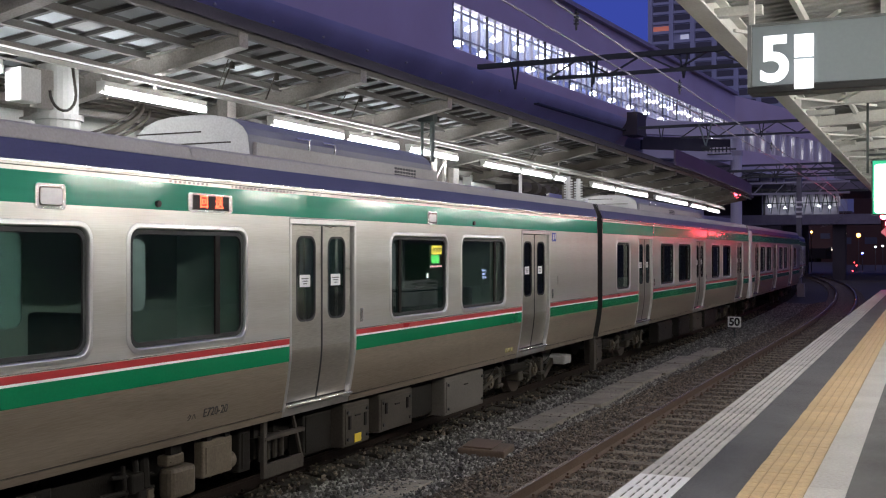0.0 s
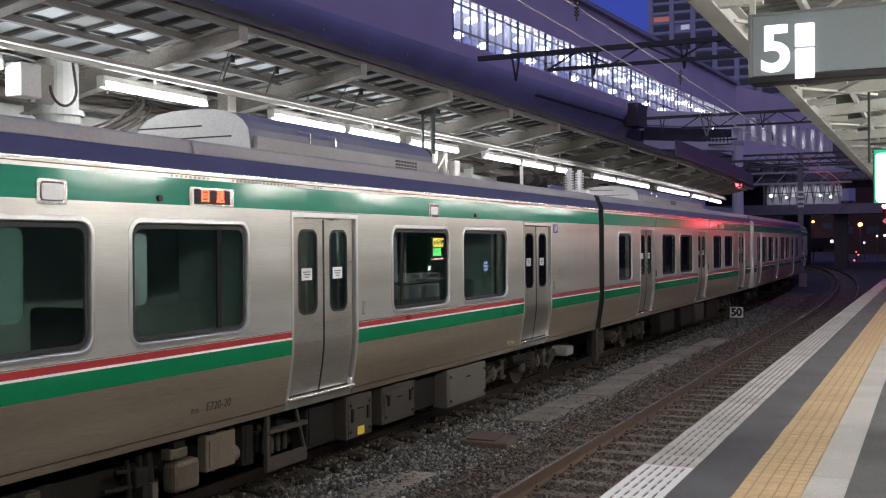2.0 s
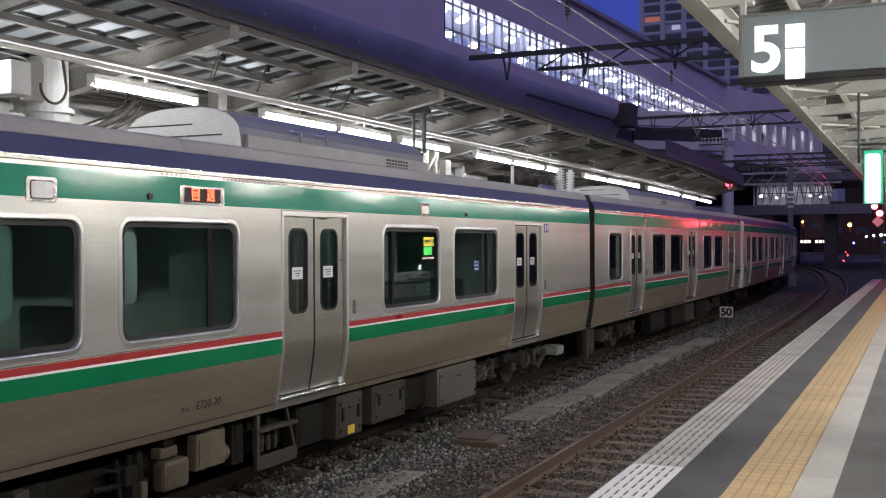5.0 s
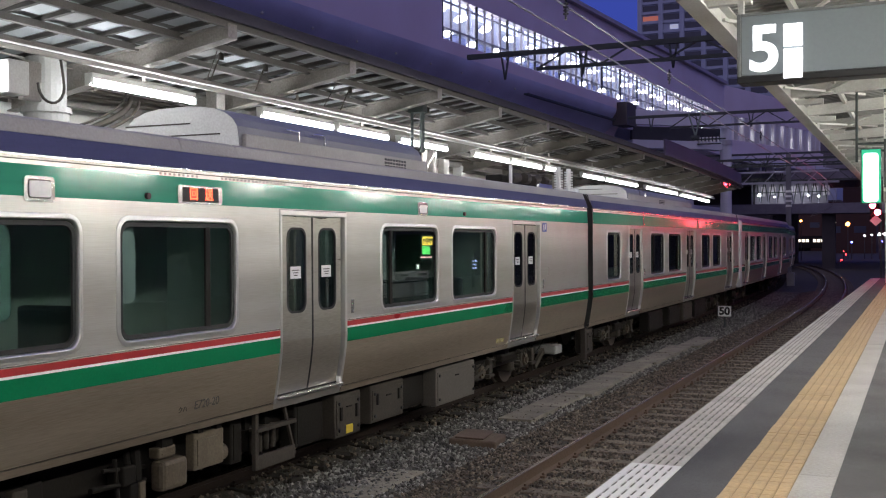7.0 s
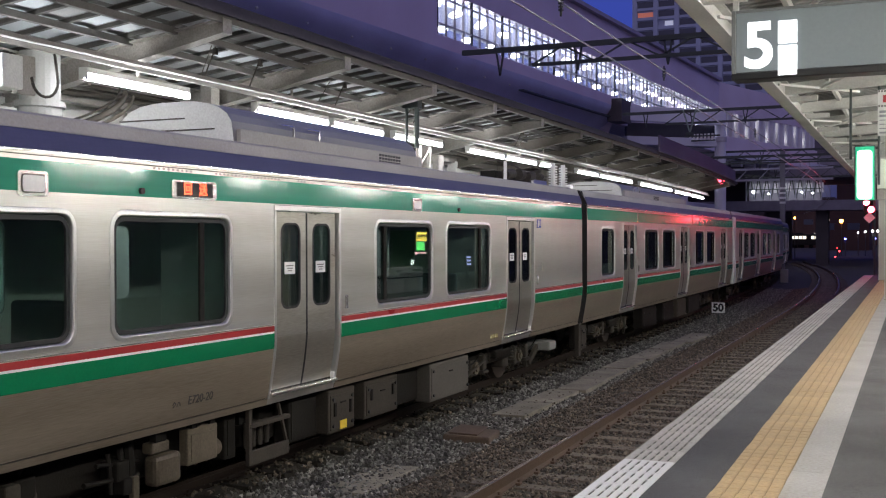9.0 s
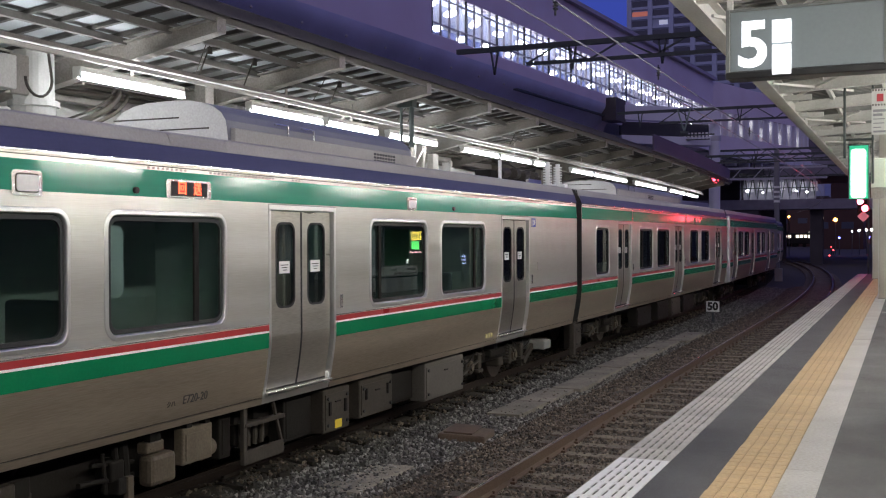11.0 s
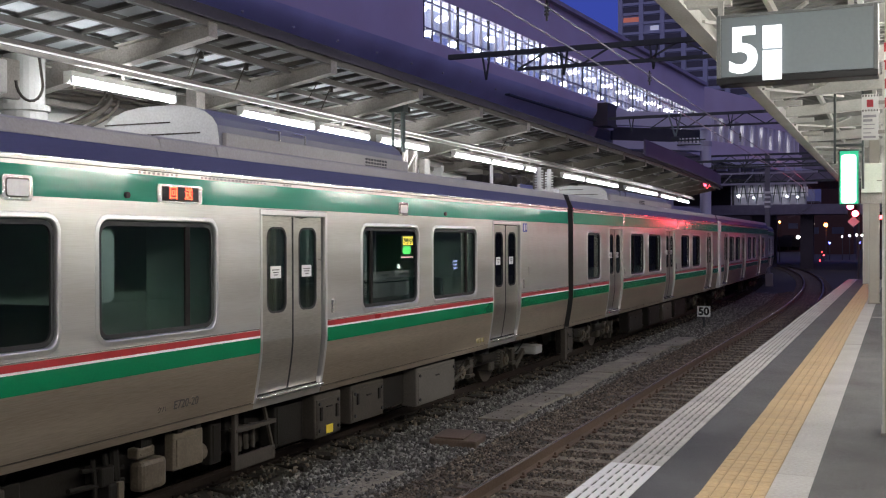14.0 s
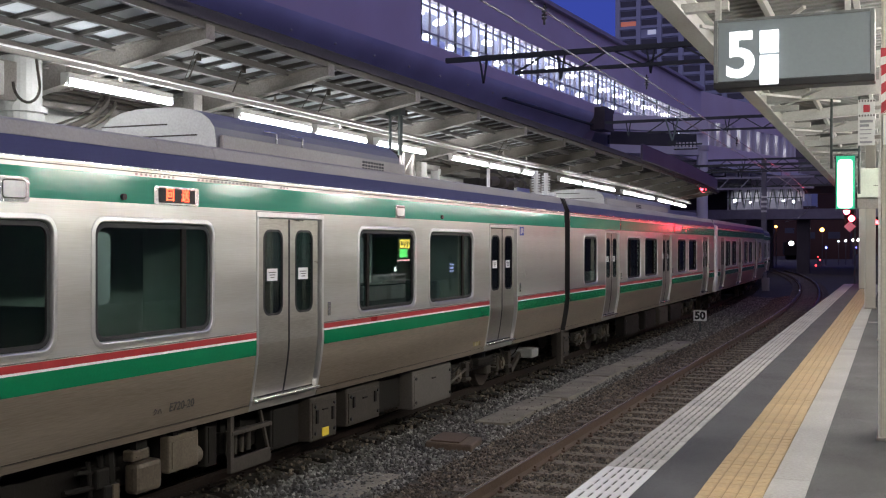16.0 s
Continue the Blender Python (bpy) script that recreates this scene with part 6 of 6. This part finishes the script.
for ya, yb in ((6.6, 9.3), (11.05, 13.2), (15.05, 17.35), (17.6, 19.6), (20.2, 22.6), (24.3, 26.65), (26.9, 29.3), (29.7, 30.6), (33.5, 35.9), (36.25, 38.4), (38.6, 40.8), (42.5, 45.0), (45.3, 48.8), (50.4, 52.2), (52.5, 54.3), (55.5, 57.3), (57.5, 59.2)):
    x = -10.0 + bend((ya + yb) / 2)
    f = thing("tube_light", "lit white fluorescent tube fitting under the canopy", "tube light", "tube lights on the opposite platform")
    part("housing", boxes((x - .07, x + .07, ya - .03, yb + .03, 4.725, 4.80), bevel=.01), BEAM_W, f)
    bm = bmesh.new()
    rod(bm, (x + .03, ya, 4.675), (x + .03, yb, 4.675), .048, 12)
    part("tube", bm, TUBE, f)
    for yc in (ya - .05, yb):
        part("end_cap", boxes((x - .05, x + .07, yc, yc + .05, 4.63, 4.74), bevel=.008), BEAM_W, f)
    part("strap", boxes((x - .015, x + .015, (ya + yb) / 2 - .02, (ya + yb) / 2 + .02, 4.80, 5.15)), BEAM, f)
# loose cabling and pipework behind the lamps
cb = thing("cable_run", "bundle of grey cables and pipes along the opposite canopy", "cables")
for k, (x, z, r) in enumerate(((-11.6, 4.92, .035), (-11.75, 5.0, .02), (-11.9, 4.86, .05), (-11.2, 5.12, .018))):
    bm = tube([(px + .03 * math.sin(py * 1.7 + k), py, z - .05 * abs(math.sin(py * .94 + k))) for px, py, _ in curved(x, 0, 4, 58, 1.1)], r)
    part("pipe" if r > .03 else "cable", bm, BEAM if k % 2 else UNDER_GREY, cb)
for y in BRACKETS[2:12]:
    bm = bmesh.new()
    box(bm, -12.0, -11.1, y + .3, y + .36, 4.80, 4.84)
    bar(bm, (-11.15, y + .33, 4.82), (-11.3, y + .33, deck_z(-11.3) - .1), .03, .03)
    part("cable_hanger", bm, BEAM, cb)
for y in (12.9, 16.4, 19.9, 27.0):
    bm = bmesh.new()
    bar(bm, (-9.3, y, deck_z(-9.3) - .1), (-9.95, y + .6, 5.0), .012, .012)
    rod(bm, (-9.95, y + .6, 5.0), (-9.95, y + .6, 4.9), .05, 8)
    part("speaker", bm, UNDER_GREY, cb)
jb = thing("lamp_box", "white control box with a grey cable under the canopy", "control box")
part("case", boxes((-9.98, -9.72, 9.40, 9.72, 4.32, 4.72), bevel=.015), BEAM_W, jb)
part("back_plate", boxes((-9.99, -9.90, 9.80, 10.1, 4.30, 4.78), bevel=.01), BEAM, jb)
bm = bmesh.new()
for k in range(10):
    a0, a1 = math.pi * k / 10, math.pi * (k + 1) / 10
    rod(bm, (-9.75, 10.1 - .22 * math.cos(a0), 4.5 - .22 * math.sin(a0)), (-9.75, 10.1 - .22 * math.cos(a1), 4.5 - .22 * math.sin(a1)), .018)
rod(bm, (-9.75, 10.32, 4.5), (-9.75, 10.25, 4.9), .018)
part("cable", bm, UNDER_GREY, jb)

# ---- platform edge tiles, last ----
def white_tile():
    """Grooved white tile: bars with dark slots between them."""
    bm = bmesh.new()
    L, W = .40, .36
    box(bm, 0, W, .003, L - .003, -.05, -.008)
    for f in bm.faces:
        f.material_index = 1
    n = 6
    edges = [W * k / n for k in range(n + 1)]
    for k in range(n):
        n0 = len(bm.faces)
        box(bm, edges[k] + (.0105 if k else 0), edges[k + 1] - (.0105 if k < n - 1 else 0), .003, L - .003, -.008, 0)
        if k:
            for a, b in ((.003, .028), (.190, .215), (L - .028, L - .003)):
                box(bm, edges[k] - .0105, edges[k] + .0105, a, b, -.008, -.0005)
    return bm


def yellow_tile():
    bm = bmesh.new()
    L, W = .40, .40
    box(bm, 0, W, .001, L - .001, -.05, -.006)
    for f in bm.faces:
        f.material_index = 1
    for k in range(5):
        x = .04 + .08 * k
        for a, b in ((.002, .130), (.136, .264), (.270, .398)):
            box(bm, x - .035, x + .035, a, b, -.006, .001)
    return bm


def vary(m, amount=.12):
    """Tone that changes a little from tile to tile."""
    n, l = m.node_tree.nodes, m.node_tree.links
    b = n["Principled BSDF"]
    src = b.inputs["Base Color"].links[0].from_socket
    oi, mr, hs = n.new("ShaderNodeObjectInfo"), n.new("ShaderNodeMapRange"), n.new("ShaderNodeHueSaturation")
    mr.inputs["To Min"].default_value, mr.inputs["To Max"].default_value = 1 - amount, 1 + amount
    l.new(oi.outputs["Random"], mr.inputs["Value"])
    l.new(mr.outputs[0], hs.inputs["Value"])
    l.new(src, hs.inputs["Color"])
    l.new(hs.outputs[0], b.inputs["Base Color"])


for m in (TILE_W, SLEEPER, CONC):
    vary(m)
vary(TILE_Y, .06)
vary(SLAB, .04)
wt = part("tile", white_tile(), [TILE_W, GROOVE], plat)
wt.location = (EDGE, 7.6, .95)
TILE_NEW = mat("white_grooved_tile_new", (.66, .66, .66), .55, 0, .12, 5, .2)
wn2 = part("tile", white_tile(), [TILE_NEW, GROOVE], plat, "newer, whiter grooved tile")
wn2.location = (EDGE, 2.8, .95)
for i in [*range(-24, 0), *range(1, 12)]:
    shared("tile", wn2, plat, pose(EDGE + random.uniform(-.004, .004), 2.8 + .4 * i, .952))
for i in range(13, 113):
    shared("tile", wt, plat, pose(EDGE + random.uniform(-.004, .004), 2.8 + .4 * i, .95 + random.uniform(-.002, .002)))
bm = bmesh.new()
box(bm, EDGE - .01, EDGE + .0, -12, PLAT_END, .80, .948)
part("edge_nosing", bm, CONC, plat)
yt = part("tactile_tile", yellow_tile(), [TILE_Y, TILE_Y_GROOVE], plat)
yt.location = (-1.163, 2.8, .955)
for i in [*range(-24, 0), *range(1, 113)]:
    shared("tactile_tile", yt, plat, pose(-1.163 + random.uniform(-.003, .003), 2.8 + .4 * i, .955 + random.uniform(-.001, .002)))
bm = bmesh.new()
box(bm, 0, .243, .004, 4.996, -.05, 0)
sl = part("slab", bm, SLAB, plat)
sl.location = (-.76, 2.65, .953)
for i in [-2, -1, *range(1, 9)]:
    shared("slab", sl, plat, pose(-.76 + random.uniform(-.003, .003), 2.65 + 5 * i, .953 + random.uniform(-.002, .001)))


# ---- what moves: two far trains ----
def far_car(name, label, lit):
    c = thing(name, label, "train")
    part("body", boxes((-10, 10, -1.4, 1.4, .9, 3.6), bevel=.15), UNDER, c)
    part("roof_box", boxes((-3, 3, -.8, .8, 3.6, 4.0), bevel=.08), UNDER, c)
    for k in range(4):
        part("wheel_set", boxes((-7.8 + 2.1 * k + (8 if k > 1 else 0), -7.0 + 2.1 * k + (8 if k > 1 else 0), -1.0, 1.0, .1, .9), bevel=.1), UNDER, c)
    if lit:
        for g0 in (-9.0, -4.4, .2, 5.0):
            for j in range(4):
                part("window", boxes((g0 + .95 * j, g0 + .70 + .95 * j, -1.43, -1.38, 2.45, 3.15)), FAR_WIN, c, "lit window")
    return c


FAR_WIN = glow("far_window_lit", (1.0, .88, .72), 1.6)
crossing = far_car("crossing_train", "distant dark train with rows of lit windows", True)
arriving = far_car("arriving_train", "distant dark train with bright headlamps", False)
HEAD = glow("headlamp", (1.0, .97, .92), 90.0)
for yy, zz in ((0.0, 3.4),):
    bm = bmesh.new()
    rod(bm, (10.05, yy, zz), (10.10, yy, zz), .42, 20)
    hl = part("headlamp", bm, HEAD, arriving, "bright white headlamp")
    bm = bmesh.new()
    n = 20
    for k in range(n):
        a0, a1 = 2 * math.pi * k / n, 2 * math.pi * (k + 1) / n
        quad(bm, (10.0, yy + .5 * math.cos(a0), zz + .5 * math.sin(a0)), (10.0, yy + .5 * math.cos(a1), zz + .5 * math.sin(a1)),
             (10.9, yy + .5 * math.cos(a1), zz + .5 * math.sin(a1)), (10.9, yy + .5 * math.cos(a0), zz + .5 * math.sin(a0)))
    part("hood", bm, UNDER, hl)


def motions():
    tail = ((0.0, 85), (3.0, 62), (6.3, 18), (9.0, -14), (11.5, -29), (13.0, -42), (14.0, -76), (16.0, -93))
    walk(crossing, [(t, pose(-16.3 + .165 * p - 10.0, 285.0, -.37)) for t, p in tail])
    path = ((0.0, -23.9, 290, -.3, -25), (12.5, -23.9, 290, -.3, -25), (13.5, -23.7, 288, -.3, -50), (14.0, -23.0, 281, .1, -72), (15.0, -21.2, 256, -.1, -80), (16.0, -18.9, 225, -.37, -84))
    walk(arriving, [(t, pose(x - 10.1 * math.cos(radians(a)), y - 10.1 * math.sin(radians(a)), z, 0, 0, a)) for t, x, y, z, a in path])


motions()
